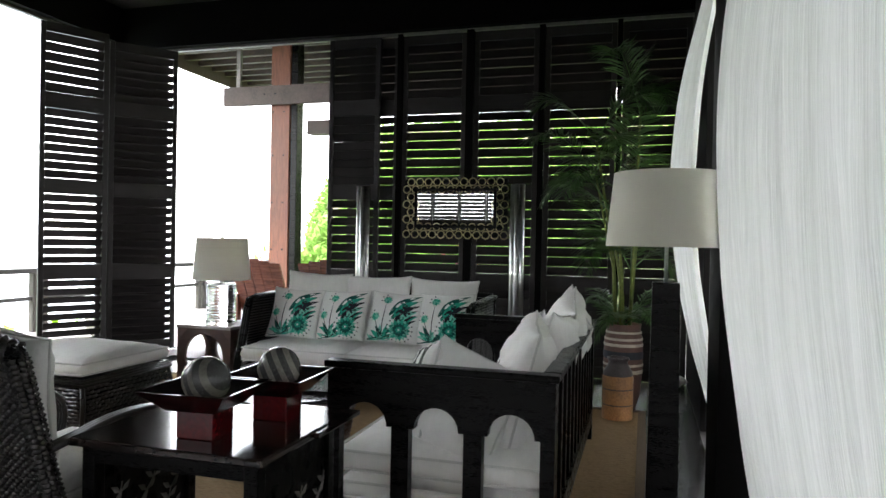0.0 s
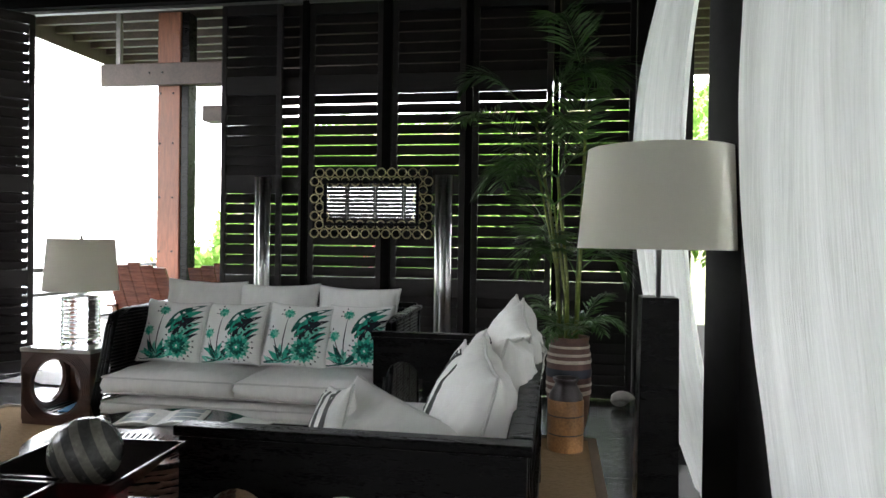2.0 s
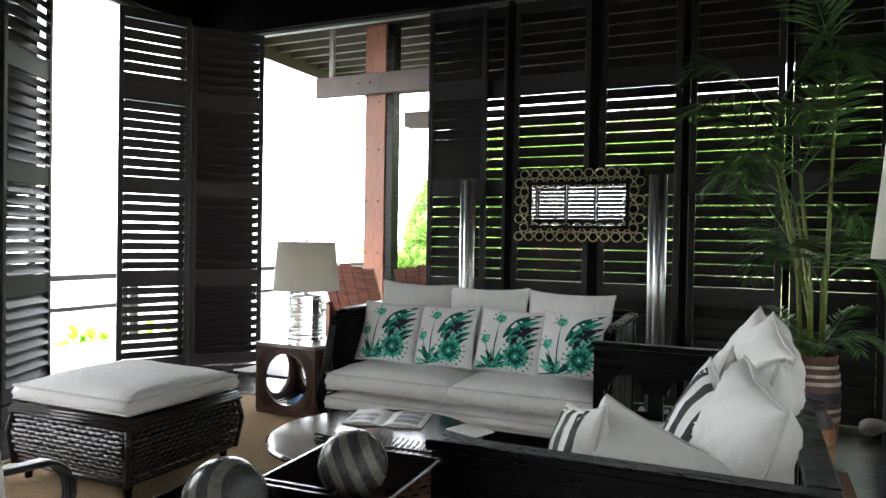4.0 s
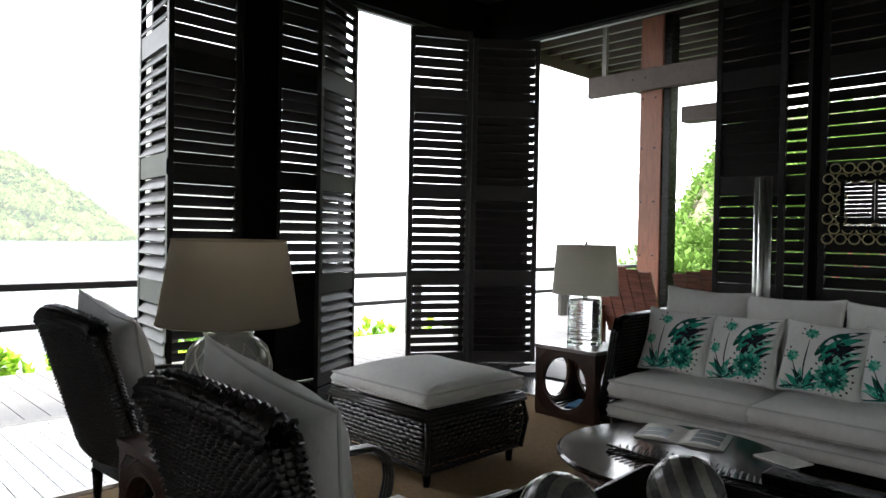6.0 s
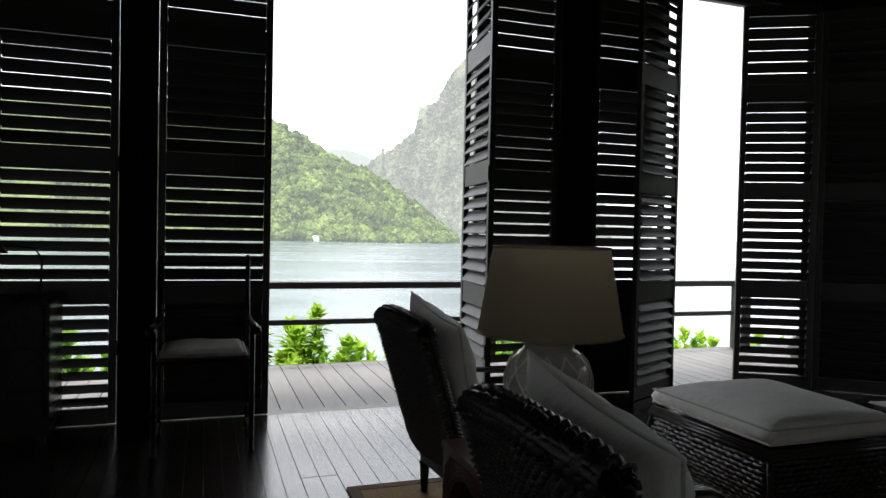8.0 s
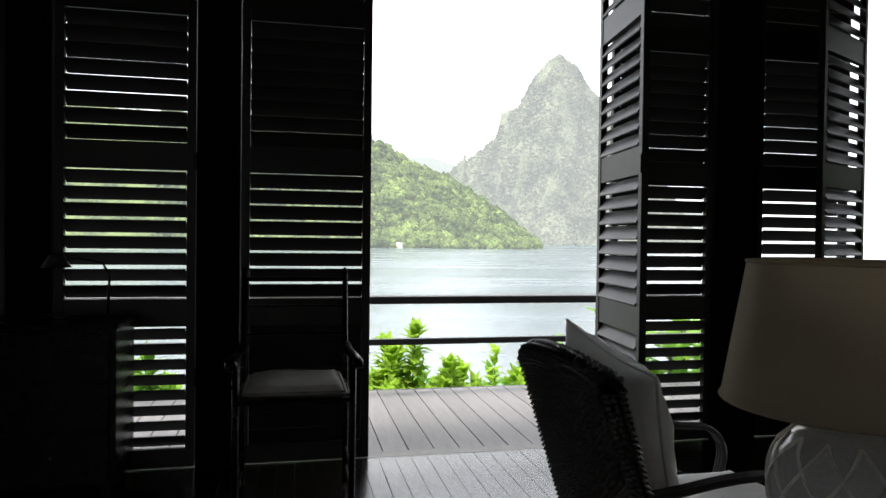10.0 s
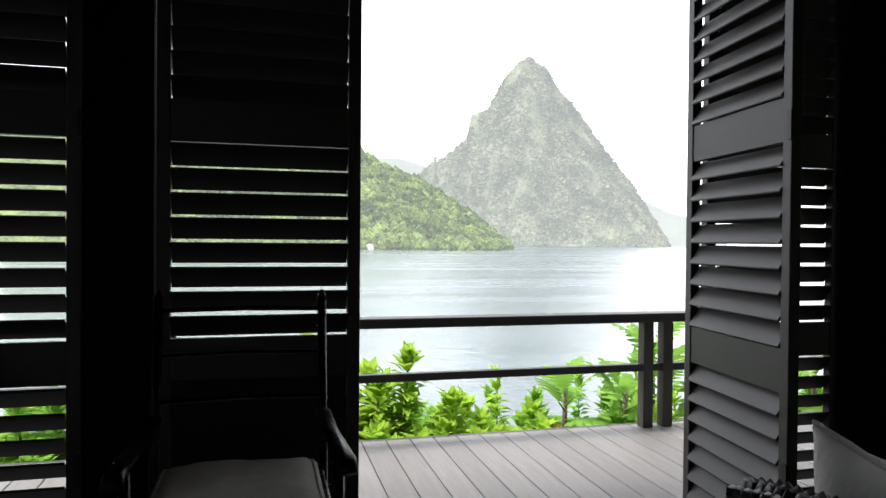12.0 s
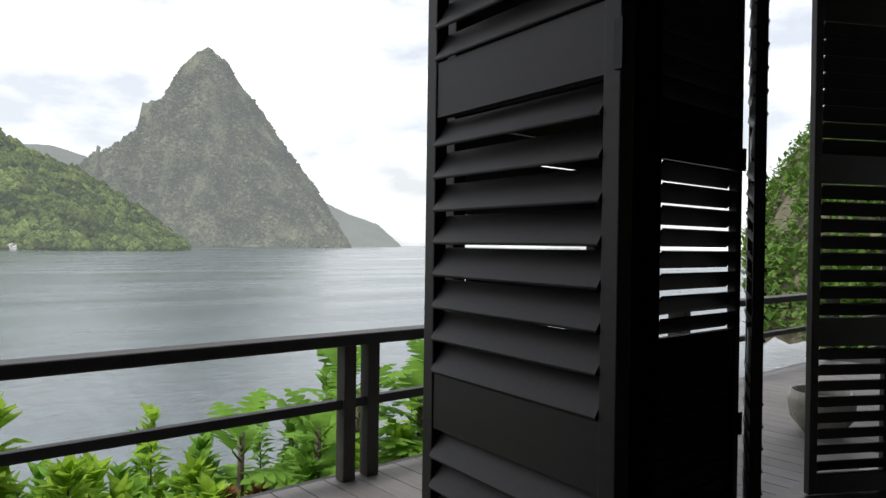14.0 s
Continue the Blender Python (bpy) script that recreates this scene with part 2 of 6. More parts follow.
_l.new(_ws.outputs["Fac"], _wr.inputs["Value"])
_l.new(_wr.outputs["Result"], _n["Principled BSDF"].inputs["Roughness"])

# glow colour that paints the haze onto the far slopes
PAINTED_HAZE = (0.56, 0.585, 0.60)
M_HILL = hazy("near_hill_woods_haze_glow", (0.011, 0.026, 0.006), (0.135, 0.185, 0.05), PAINTED_HAZE, 0.14, 0.02, True)
M_PEAK = hazy("peak_woods_haze_glow", (0.012, 0.022, 0.010), (0.14, 0.15, 0.095), PAINTED_HAZE, 0.28, 0.012, True)
M_FARHILL = hazy("far_hill_woods_haze_glow", (0.05, 0.07, 0.05), (0.10, 0.12, 0.09), PAINTED_HAZE, 0.46, 0.008)


# ---- mesh helpers ----
def link(name, bm, material, smooth=False):
    me = bpy.data.meshes.new(name)
    bm.normal_update()
    bm.to_mesh(me)
    bm.free()
    for m in material if isinstance(material, (list, tuple)) else [material]:
        me.materials.append(m)
    if smooth:
        for p in me.polygons:
            p.use_smooth = True
    return me


def part(name, bm, material, parent=None, label="", smooth=False, m=None):
    ob = new(name, link(name, bm, material, smooth))
    if parent is not None:
        ob.parent = parent
    if m is not None:
        ob.matrix_basis = m
    return tagged(ob, label)


def thing(name, m, label, category, group=""):
    ob = new(name)
    ob.empty_display_size = 0.2
    ob.matrix_basis = m
    return tagged(ob, label, category, group)


def box(bm, x0, x1, y0, y1, z0, z1, bevel=0.0, m=None):
    r = bmesh.ops.create_cube(bm, size=1.0)
    mm = Matrix.Translation(((x0 + x1) / 2, (y0 + y1) / 2, (z0 + z1) / 2)) @ Matrix.Diagonal((x1 - x0, y1 - y0, z1 - z0, 1))
    if m is not None:
        mm = m @ mm
    bmesh.ops.transform(bm, matrix=mm, verts=r["verts"])
    if bevel:
        edges = list({e for v in r["verts"] for e in v.link_edges})
        bmesh.ops.bevel(bm, geom=edges, offset=bevel, segments=2, affect="EDGES", profile=0.5)
    return bm


def boxed(*a, **k):
    return box(bmesh.new(), *a, **k)


def lathe(bm, profile, seg=32, cx=0.0, cy=0.0):
    rings = []
    for r, z in profile:
        if r < 1e-5:
            rings.append([bm.verts.new((cx, cy, z))])
        else:
            rings.append([bm.verts.new((cx + r * math.cos(2 * math.pi * i / seg), cy + r * math.sin(2 * math.pi * i / seg), z)) for i in range(seg)])
    for a, b in zip(rings, rings[1:]):
        for i in range(seg):
            j = (i + 1) % seg
            if len(a) == 1 and len(b) == 1:
                continue
            if len(a) == 1:
                bm.faces.new((a[0], b[j], b[i]))
            elif len(b) == 1:
                bm.faces.new((a[i], a[j], b[0]))
            else:
                bm.faces.new((a[i], a[j], b[j], b[i]))
    return bm


def tube(bm, pts, r, seg=8, taper=1.0, flat=1.0):
    pts = [Vector(p) for p in pts]
    rings = []
    for i, p in enumerate(pts):
        d = (pts[min(i + 1, len(pts) - 1)] - pts[max(i - 1, 0)]).normalized()
        ref = Vector((0, 0, 1)) if abs(d.z) < 0.95 else Vector((1, 0, 0))
        a = d.cross(ref).normalized()
        b = a.cross(d)
        rr = r * (1 + (taper - 1) * i / max(1, len(pts) - 1))
        rings.append([bm.verts.new(p + a * rr * math.cos(2 * math.pi * k / seg) + b * rr * flat * math.sin(2 * math.pi * k / seg)) for k in range(seg)])
    for u, v in zip(rings, rings[1:]):
        for k in range(seg):
            bm.faces.new((u[k], u[(k + 1) % seg], v[(k + 1) % seg], v[k]))
    bm.faces.new(rings[0][::-1])
    bm.faces.new(rings[-1])
    return bm


def arc(cx, cy, r, a0, a1, n=16):
    return [(cx + r * math.cos(radians(a0 + (a1 - a0) * i / n)), cy + r * math.sin(radians(a0 + (a1 - a0) * i / n))) for i in range(n + 1)]


def holed_panel(bm, w, h, t, holes, m=Matrix.Identity(4), outer=None):
    """An upright board (width along x, height along z, thickness along y) cut through by outlines."""
    outer = outer or [(0, 0), (w, 0), (w, h), (0, h)]
    loops = [outer] + holes
    edges = []
    tmp = bmesh.new()
    for lp in loops:
        vs = [tmp.verts.new((x, 0, z)) for x, z in lp]
        for i in range(len(vs)):
            edges.append(tmp.edges.new((vs[i], vs[(i + 1) % len(vs)])))
    bmesh.ops.triangle_fill(tmp, use_beauty=True, use_dissolve=False, edges=edges)
    ext = bmesh.ops.extrude_face_region(tmp, geom=list(tmp.faces))
    bmesh.ops.translate(tmp, vec=(0, t, 0), verts=[v for v in ext["geom"] if isinstance(v, bmesh.types.BMVert)])
    bmesh.ops.recalc_face_normals(tmp, faces=list(tmp.faces))
    bmesh.ops.transform(tmp, matrix=m, verts=list(tmp.verts))
    me = bpy.data.meshes.new("tmp")
    tmp.to_mesh(me)
    tmp.free()
    bm.from_mesh(me)
    bpy.data.meshes.remove(me)
    return bm


def pillow_point(u, v, w, h, d, side, seed, crumple=1.0):
    """A point of a stuffed cushion: u, v in -1..1, side +1 front, -1 back. It stands in x and z, thick along y."""
    body = max(0.0, (1 - u * u) * (1 - v * v)) ** 0.42
    inx = 1 - 0.07 * (1 - abs(u)) * 0 - 0.08 * (1 - v * v) * abs(u) ** 3
    inz = 1 - 0.08 * (1 - u * u) * abs(v) ** 3
    n = noise.noise(Vector((u * 2.1 + seed, v * 2.1, side * 3 + seed))) * 0.10 + noise.noise(Vector((u * 5 + seed, v * 5, side + seed * 2))) * 0.05
    edge = max(abs(u), abs(v)) ** 4
    along = math.atan2(v, u)
    n += 0.05 * edge * math.sin(along * 23 + 3 * noise.noise(Vector((along * 2, seed, side)))) * (1 - max(abs(u), abs(v)) ** 12)
    return Vector((u * w / 2 * inx + n * 0.05 * crumple, -side * d / 2 * body * (1 + n * crumple), v * h / 2 * inz + n * 0.04 * crumple))


def pillow(bm, w, h, d, seed=0.0, n=18, crumple=1.0):
    grid = {}
    for side in (1, -1):
        for i in range(n + 1):
            for j in range(n + 1):
                u, v = math.sin((i / n - 0.5) * math.pi), math.sin((j / n - 0.5) * math.pi)
                if side == -1 and (i in (0, n) or j in (0, n)):
                    grid[side, i, j] = grid[1, i, j]
                else:
                    grid[side, i, j] = bm.verts.new(pillow_point(u, v, w, h, d, side, seed, crumple))
        for i in range(n):
            for j in range(n):
                q = (grid[side, i, j], grid[side, i + 1, j], grid[side, i + 1, j + 1], grid[side, i, j + 1])
                bm.faces.new(q if side == 1 else q[::-1])
    return bm


def piping(bm, w, h, seed, crumple=1.0, r=0.006):
    n = 14
    ring = [(math.sin((i / n - 0.5) * math.pi), -1) for i in range(n)] + [(1, math.sin((i / n - 0.5) * math.pi)) for i in range(n)]
    ring += [(-u, -v) for u, v in ring]
    pts = [pillow_point(u, v, w, h, 0.1, 1, seed, crumple) for u, v in ring]
    return tube(bm, pts + pts[:1], r, 6)


def slab_cushion(bm, x0, x1, y0, y1, z0, z1, crown=0.03, seed=0.0, n=16):
    """A flat seat cushion with rounded edges and a crowned, slightly dented top."""
    rings = {}
    for i in range(n + 1):
        for j in range(n + 1):
            u, v = 2 * i / n - 1, 2 * j / n - 1
            e = (max(abs(u), abs(v)))
            rnd = 0.0 if e < 0.86 else ((e - 0.86) / 0.14) ** 2
            k = noise.noise(Vector((u * 1.7 + seed, v * 1.7, seed))) * 0.012 + noise.noise(Vector((u * 5 + seed, v * 5, seed))) * 0.004
            x, y = x0 + (u + 1) / 2 * (x1 - x0), y0 + (v + 1) / 2 * (y1 - y0)
            top = z1 - 0.028 * rnd + crown * (1 - u * u) * (1 - v * v) + k
            rings[1, i, j] = bm.verts.new((x, y, top))
            rings[-1, i, j] = bm.verts.new((x, y, z0 + 0.02 * rnd))
    for i in range(n):
        for j in range(n):
            a = [(i, j), (i + 1, j), (i + 1, j + 1), (i, j + 1)]
            bm.faces.new([rings[1, p, q] for p, q in a])
            bm.faces.new([rings[-1, p, q] for p, q in a[::-1]])
    out = 0.014
    def side(idx):
        mids = []
        for p, q in idx:
            t, b = rings[1, p, q].co, rings[-1, p, q].co
            u, v = 2 * p / n - 1, 2 * q / n - 1
            mids.append(bm.verts.new(((t.x + b.x) / 2 + out * (u if abs(u) == 1 else 0), (t.y + b.y) / 2 + out * (v if abs(v) == 1 else 0), (t.z + b.z) / 2)))
        for k in range(len(idx) - 1):
            a, b = idx[k], idx[k + 1]
            bm.faces.new((rings[1, a[0], a[1]], mids[k], mids[k + 1], rings[1, b[0], b[1]]))
            bm.faces.new((mids[k], rings[-1, a[0], a[1]], rings[-1, b[0], b[1]], mids[k + 1]))
    side([(i, 0) for i in range(n + 1)][::-1])
    side([(i, n) for i in range(n + 1)])
    side([(0, j) for j in range(n + 1)])
    side([(n, j) for j in range(n + 1)][::-1])
    bmesh.ops.remove_doubles(bm, verts=list(bm.verts), dist=0.0005)
    bmesh.ops.recalc_face_normals(bm, faces=list(bm.faces))
    return bm


def weave(place, nu, nv, width, thick, seed=0):
    """Woven strands over a surface: place(u, v) gives point and outward normal for u, v in 0..1. One mesh of many short strands."""
    rnd = random.Random(seed)
    verts, faces = [], []
    for j in range(nv):
        for i in range(nu):
            off = 0.5 if j % 2 else 0.0
            u0, u1 = (i + off - 0.15) / nu, (i + off + 1.15) / nu
            v = (j + 0.5 + rnd.uniform(-0.12, 0.12)) / nv
            cols = []
            for k, lift in ((0, -0.5), (0.5, 1.0), (1, -0.5)):
                u = min(1, max(0, u0 + (u1 - u0) * k))
                p, nrm = place(u, v)
                p2, _ = place(u, min(1, v + 0.5 / nv))
                side = (p2 - p)
                side = side.normalized() * width * rnd.uniform(0.85, 1.1) if side.length > 1e-6 else Vector((0, 0, width))
                c = p + nrm * thick * (lift + rnd.uniform(-0.2, 0.2))
                cols.append((c - side, c + nrm * thick * 0.9, c + side))
            b = len(verts)
            for c in cols:
                verts.extend(c)
            for k in (0, 3):
                faces.append((b + k, b + k + 3, b + k + 4, b + k + 1))
                faces.append((b + k + 1, b + k + 4, b + k + 5, b + k + 2))
    me = bpy.data.meshes.new("weave")
    me.from_pydata([tuple(v) for v in verts], [], faces)
    for p in me.polygons:
        p.use_smooth = True
    return me


def woven(name, parent, place, nu, nv, width, thick, material, seed=0, label=""):
    me = weave(place, nu, nv, width, thick, seed)
    me.materials.append(material)
    ob = new(name, me)
    ob.parent = parent
    return tagged(ob, label, kind="stuff")


# ---- setting ----
XW, YN, XE, YS, HD, HW = -5.86, 7.31, 0.84, -3.6, 3.60, 3.67   # west and north shutter lines, east wall, south wall, heads of the north and west openings
CEIL = 4.12

# sea and land
SEA_Z = -13.0
bm = bmesh.new()
ring0 = [bm.verts.new((-20, 0, SEA_Z))]
prev = None
for r in (40, 120, 400, 1200, 4900):
    cur = [bm.verts.new((-20 + r * math.cos(radians(a)), r * math.sin(radians(a)), SEA_Z)) for a in range(0, 360, 6)]
    for i in range(60):
        j = (i + 1) % 60
        if prev is None:
            bm.faces.new((ring0[0], cur[i], cur[j]))
        else:
            bm.faces.new((prev[i], cur[i], cur[j], prev[j]))
    prev = cur
water = tagged(part("water", bm, M_SEA, smooth=True), "calm grey-blue sea under a bright cloudy sky", "sea", kind="structure")


def table_of(points, a):
    for (a0, e0), (a1, e1) in zip(points, points[1:]):
        if (a0 - a) * (a1 - a) <= 0 and a0 != a1:
            return e0 + (e1 - e0) * (a - a0) / (a1 - a0)
    return points[0][1] if abs(a - points[0][0]) < abs(a - points[-1][0]) else points[-1][1]


def mountain(name, crest, near, far, material, label, rough, seed, steps=220, rows=60, base=0.0):
    """A wooded mountain: crest gives heading and height angle of its skyline as seen from the house."""
    a0, a1 = crest[0][0], crest[-1][0]
    bm = bmesh.new()
    grid = []
    for i in range(steps + 1):
        a = a0 + (a1 - a0) * i / steps
        top = far * math.tan(radians(max(-0.6, table_of(crest, a)))) + 1.4
        row = []
        for j in range(rows + 1):
            f = j / rows
            d = near + (far - near) * f
            w = Vector((math.sin(radians(a)) * d, math.cos(radians(a)) * d, 0)) / 100
            ridge = noise.fractal(w * 0.7 + Vector((seed, 0, 0)), 0.9, 2.1, 5)
            shape = f ** 1.15 if f > 0 else 0
            z = SEA_Z - 2 + (top - SEA_Z) * shape + rough * ridge * math.sin(math.pi * min(1, f)) * min(1, (top - SEA_Z) / 120)
            z += rough * 0.12 * noise.noise(w * 9) + rough * 0.09 * abs(noise.noise(w * 22))
            row.append(bm.verts.new((-math.sin(radians(a)) * d, math.cos(radians(a)) * d, z)))
        back = row[-1].co
        row.append(bm.verts.new((back.x * 1.25, back.y * 1.25, SEA_Z - 5)))
        grid.append(row)
    for p, q in zip(grid, grid[1:]):
        for j in range(len(p) - 1):
            bm.faces.new((p[j], p[j + 1], q[j + 1], q[j]))
    bmesh.ops.recalc_face_normals(bm, faces=list(bm.faces))
    return tagged(part(name, bm, material, smooth=True), label, "mountain")


PEAK = [(80.0, -1), (78.7, 4.1), (76.9, 5.9), (76.25, 6.5), (76.12, 7.1), (75.9, 6.4), (73.5, 8.4), (73.1, 10.3), (71.8, 10.7), (70.3, 13.4), (69.1, 14.5), (68.4, 14.8), (67.0, 13.9), (65.8, 12.0), (64.8, 11.0), (63.7, 9.4), (62.0, 7.0), (60.1, 4.7), (58.9, 2.6), (57.7, 0.5), (57.0, -0.6)]
HILL = [(108, 9.5), (98, 9.4), (92, 9.0), (89.2, 8.7), (86.4, 8.5), (84.2, 8.5), (82.1, 7.2), (80.3, 6.0), (77.5, 4.95), (74.5, 3.2), (72.4, 1.6), (69.7, -0.6)]
mountain("mountain", PEAK, 2050, 2500, M_PEAK, "steep pointed mountain, grey-green with painted-in haze, across the bay", 75, 3.0)
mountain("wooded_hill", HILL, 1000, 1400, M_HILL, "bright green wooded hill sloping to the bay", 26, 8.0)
mountain("distant_ridge", [(62, 0.3), (59.4, 3.4), (57.3, 2.4), (54.9, 1.6), (53.1, 0.0), (52.8, -0.6)], 3000, 3600, M_FARHILL, "distant headland beyond the mountain, paled by painted-in haze", 20, 1.0, 60, 12)
mountain("distant_ridge", [(92, 5.0), (84, 6.4), (82.7, 6.6), (80.7, 6.7), (79.1, 6.75), (77.1, 6.2), (75.4, 5.5), (72, 3)], 2900, 3400, M_FARHILL, "distant ridge behind the green hill, paled by painted-in haze", 30, 5.0, 60, 12)

# the ground under and beside the house
bm = bmesh.new()
grid = []
for i in range(61):
    row = []
    for j in range(61):
        x, y = -60 + 120 * i / 60, -60 + 120 * j / 60
        edge = max(0.0, -7.9 - x)
        z = -1.3 - 0.75 * edge - 0.01 * edge * edge
        z += 0.03 * max(0.0, y - 14) * (1 - min(1.0, max(0, edge - 2) / 18))
        z += noise.noise(Vector((x * 0.2, y * 0.2, 2))) * 0.5
        row.append(bm.verts.new((x, y, max(z, SEA_Z - 6))))
    grid.append(row)
for p, q in zip(grid, grid[1:]):
    for j in range(60):
        bm.faces.new((p[j], q[j], q[j + 1], p[j + 1]))
tagged(part("ground", bm, M_EARTH, smooth=True), "overgrown slope below the house", "ground", kind="structure")


def wallbox(name, label, *a, material=None, category="wall"):
    return tagged(part(name, boxed(*a), material or M_WALL), label, category, kind="structure")


wallbox("wall_south_head", "black lintel beam over the south shutters", XW - 0.1, XE + 2.2, YS - 0.15, YS, HD + 0.02, CEIL)
wallbox("wall_south_end", "black boarded wall", XE, XE + 2.2, YS - 0.15, YS, 0, HD + 0.02)
wallbox("wall_east_north", "black boarded wall beside the corner plant", XE, XE + 0.15, 5.55, YN + 0.1, 0, CEIL)
wallbox("wall_east_pier", "black pier between two curtained openings", XE - 0.1, XE + 0.15, 3.38, 3.90, 0, CEIL)
wallbox("wall_east_head", "black boarding above the curtained openings", XE, XE + 0.15, -1.3, 3.38, 3.5, CEIL)
wallbox("wall_east_head_far", "black boarding above the curtained opening", XE, XE + 0.15, 3.90, 5.55, 3.5, CEIL)
wallbox("wall_east_south", "black boarded wall", XE, XE + 0.15, YS, -1.3, 0, CEIL)
wallbox("wall_west_south", "black boarded wall beside the writing table", XW - 0.1, XW, YS, -1.605, 0, CEIL)
wallbox("wall_west_head", "black lintel beam over the west shutters", XW - 0.1, XW + 0.12, YS, YN + 0.1, HW + 0.02, CEIL)
wallbox("wall_north_head", "black lintel beam over the north shutters", XW + 0.12, XE, YN - 0.12, YN + 0.1, HD + 0.02, CEIL)
tagged(part("ceiling", boxed(XW - 0.1, XE + 2.2, YS - 0.15, YN + 0.1, CEIL, CEIL + 0.1), M_CEIL), "dark boarded ceiling", "ceiling", kind="structure")
for y in (1.2, 4.2):
    tagged(part("ceiling_beam", boxed(XW + 0.13, XE - 0.01, y - 0.1, y + 0.1, CEIL - 0.22, CEIL - 0.004, bevel=0.01), M_BLACKWOOD), "black ceiling beam across the room", "beam", "ceiling beams")
# overhead tracks
for nm, a in (("trim_west_track", (XW - 0.03, XW + 0.03, -2.2, YN - 0.13, HW - 0.012, HW + 0.018)), ("trim_north_track", (XW + 0.13, XE, YN - 0.03, YN + 0.03, HD - 0.012, HD + 0.018))):
    tagged(part(nm, boxed(*a), M_METALTRACK), "worn grey metal sliding track", "track", kind="structure")

floor = tagged(part("floor", boxed(XW - 0.02, XE + 2.2, YS, YN + 0.1, -0.16, -0.02), M_JOINT), "dark glossy floorboards", "floor", kind="structure")
deck = tagged(part("deck_floor", boxed(-7.80, XW - 0.021, YS, 14.0, -0.16, -0.045), M_JOINT), "grey weathered deck boards", "deck", kind="structure")
deck2 = tagged(part("deck_floor_north", boxed(XW - 0.0205, 3.0, YN + 0.1, 14.0, -0.16, -0.045), M_JOINT), "grey weathered deck boards", "deck", kind="structure")
tagged(part("threshold", boxed(XW - 0.10, XW + 0.02, -2.2, YN + 0.05, -0.03, 0.001, bevel=0.0005), M_METALTRACK), "worn metal door threshold in the floor", "threshold", kind="structure")
wallbox("deck_fascia", "dark edge board of the deck", -7.84, -7.801, YS, 14.0, -0.42, -0.006, material=M_RAILWOOD, category="trim")

# eaves over the north and west decks
eave = tagged(part("eave_soffit", boxed(-7.0, 3.0, YN + 0.101, 14.0, 4.46, 4.52), M_EAVE), "brown boarded eave over the deck", "eave", kind="structure")
tagged(part("eave_soffit_west", boxed(-7.0, XW - 0.101, YS, YN + 0.1, 4.46, 4.52), M_EAVE), "brown boarded eave over the deck", "eave", kind="structure")
tagged(part("eave_fascia", boxed(-7.04, -7.001, YS, 14.0, 4.14, 4.52), M_EAVE), "brown fascia board along the eave", "trim", kind="structure")
for k in range(16):
    y = 7.75 + k * 0.38
    tagged(part("rafter", boxed(-7.0, 3.0, y, y + 0.07, 4.30, 4.456), M_EAVE), "brown eave rafter over the deck", "rafter", "eave rafters")
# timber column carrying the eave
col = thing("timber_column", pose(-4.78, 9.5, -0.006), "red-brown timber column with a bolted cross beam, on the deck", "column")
part("post", boxed(-0.2, 0.11, -0.13, 0.13, 0, 4.3, bevel=0.008), M_REDWOOD, col)
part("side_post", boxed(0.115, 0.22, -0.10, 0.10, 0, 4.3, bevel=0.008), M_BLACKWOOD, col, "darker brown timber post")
part("cross_beam", boxed(-0.96, 2.4, -0.22, -0.135, 3.345, 3.625, bevel=0.01), M_EAVE, col)
part("upper_beam", boxed(-0.30, 0.60, 1.2, 1.45, 3.13, 3.36, bevel=0.01), M_EAVE, col)
for z in (0.5, 1.2, 1.9, 2.6, 3.25, 3.50):
    for x in (-0.16, 0.02):
        b2 = bmesh.new()
        bmesh.ops.create_uvsphere(b2, u_segments=8, v_segments=5, radius=0.014)
        part("bolt", b2, M_IRON, col, m=pose(x + (0.0 if z < 3.4 else -0.1), -0.225 if z > 3.4 else -0.132, z))
part("hanger", boxed(-0.75, -0.69, -0.2, -0.14, 3.63, 4.3), M_METALTRACK, col)

# railing along the deck edge
rail = thing("deck_railing", pose(0, 0, 0), "dark painted deck railing with paired posts", "railing")
part("top_rail", boxed(-7.79, -7.64, YS, 14.0, 0.81, 0.88, bevel=0.008), M_RAILWOOD, rail)
part("middle_rail", boxed(-7.75, -7.69, YS, 14.0, 0.43, 0.485, bevel=0.006), M_RAILWOOD, rail)
for y in (-3.1, 0.5, 4.12, 7.75, 11.45):
    for dy in (0.0, 0.17):
        part("post", boxed(-7.765, -7.675, y + dy, y + dy + 0.085, -0.004, 0.808, bevel=0.006), M_POST, rail, "weathered grey-brown post")

SECTIONS = ((0.12, 0.86, 8), (1.025, 1.80, 8), (1.965, 2.73, 8), (2.90, 0.0, 6))


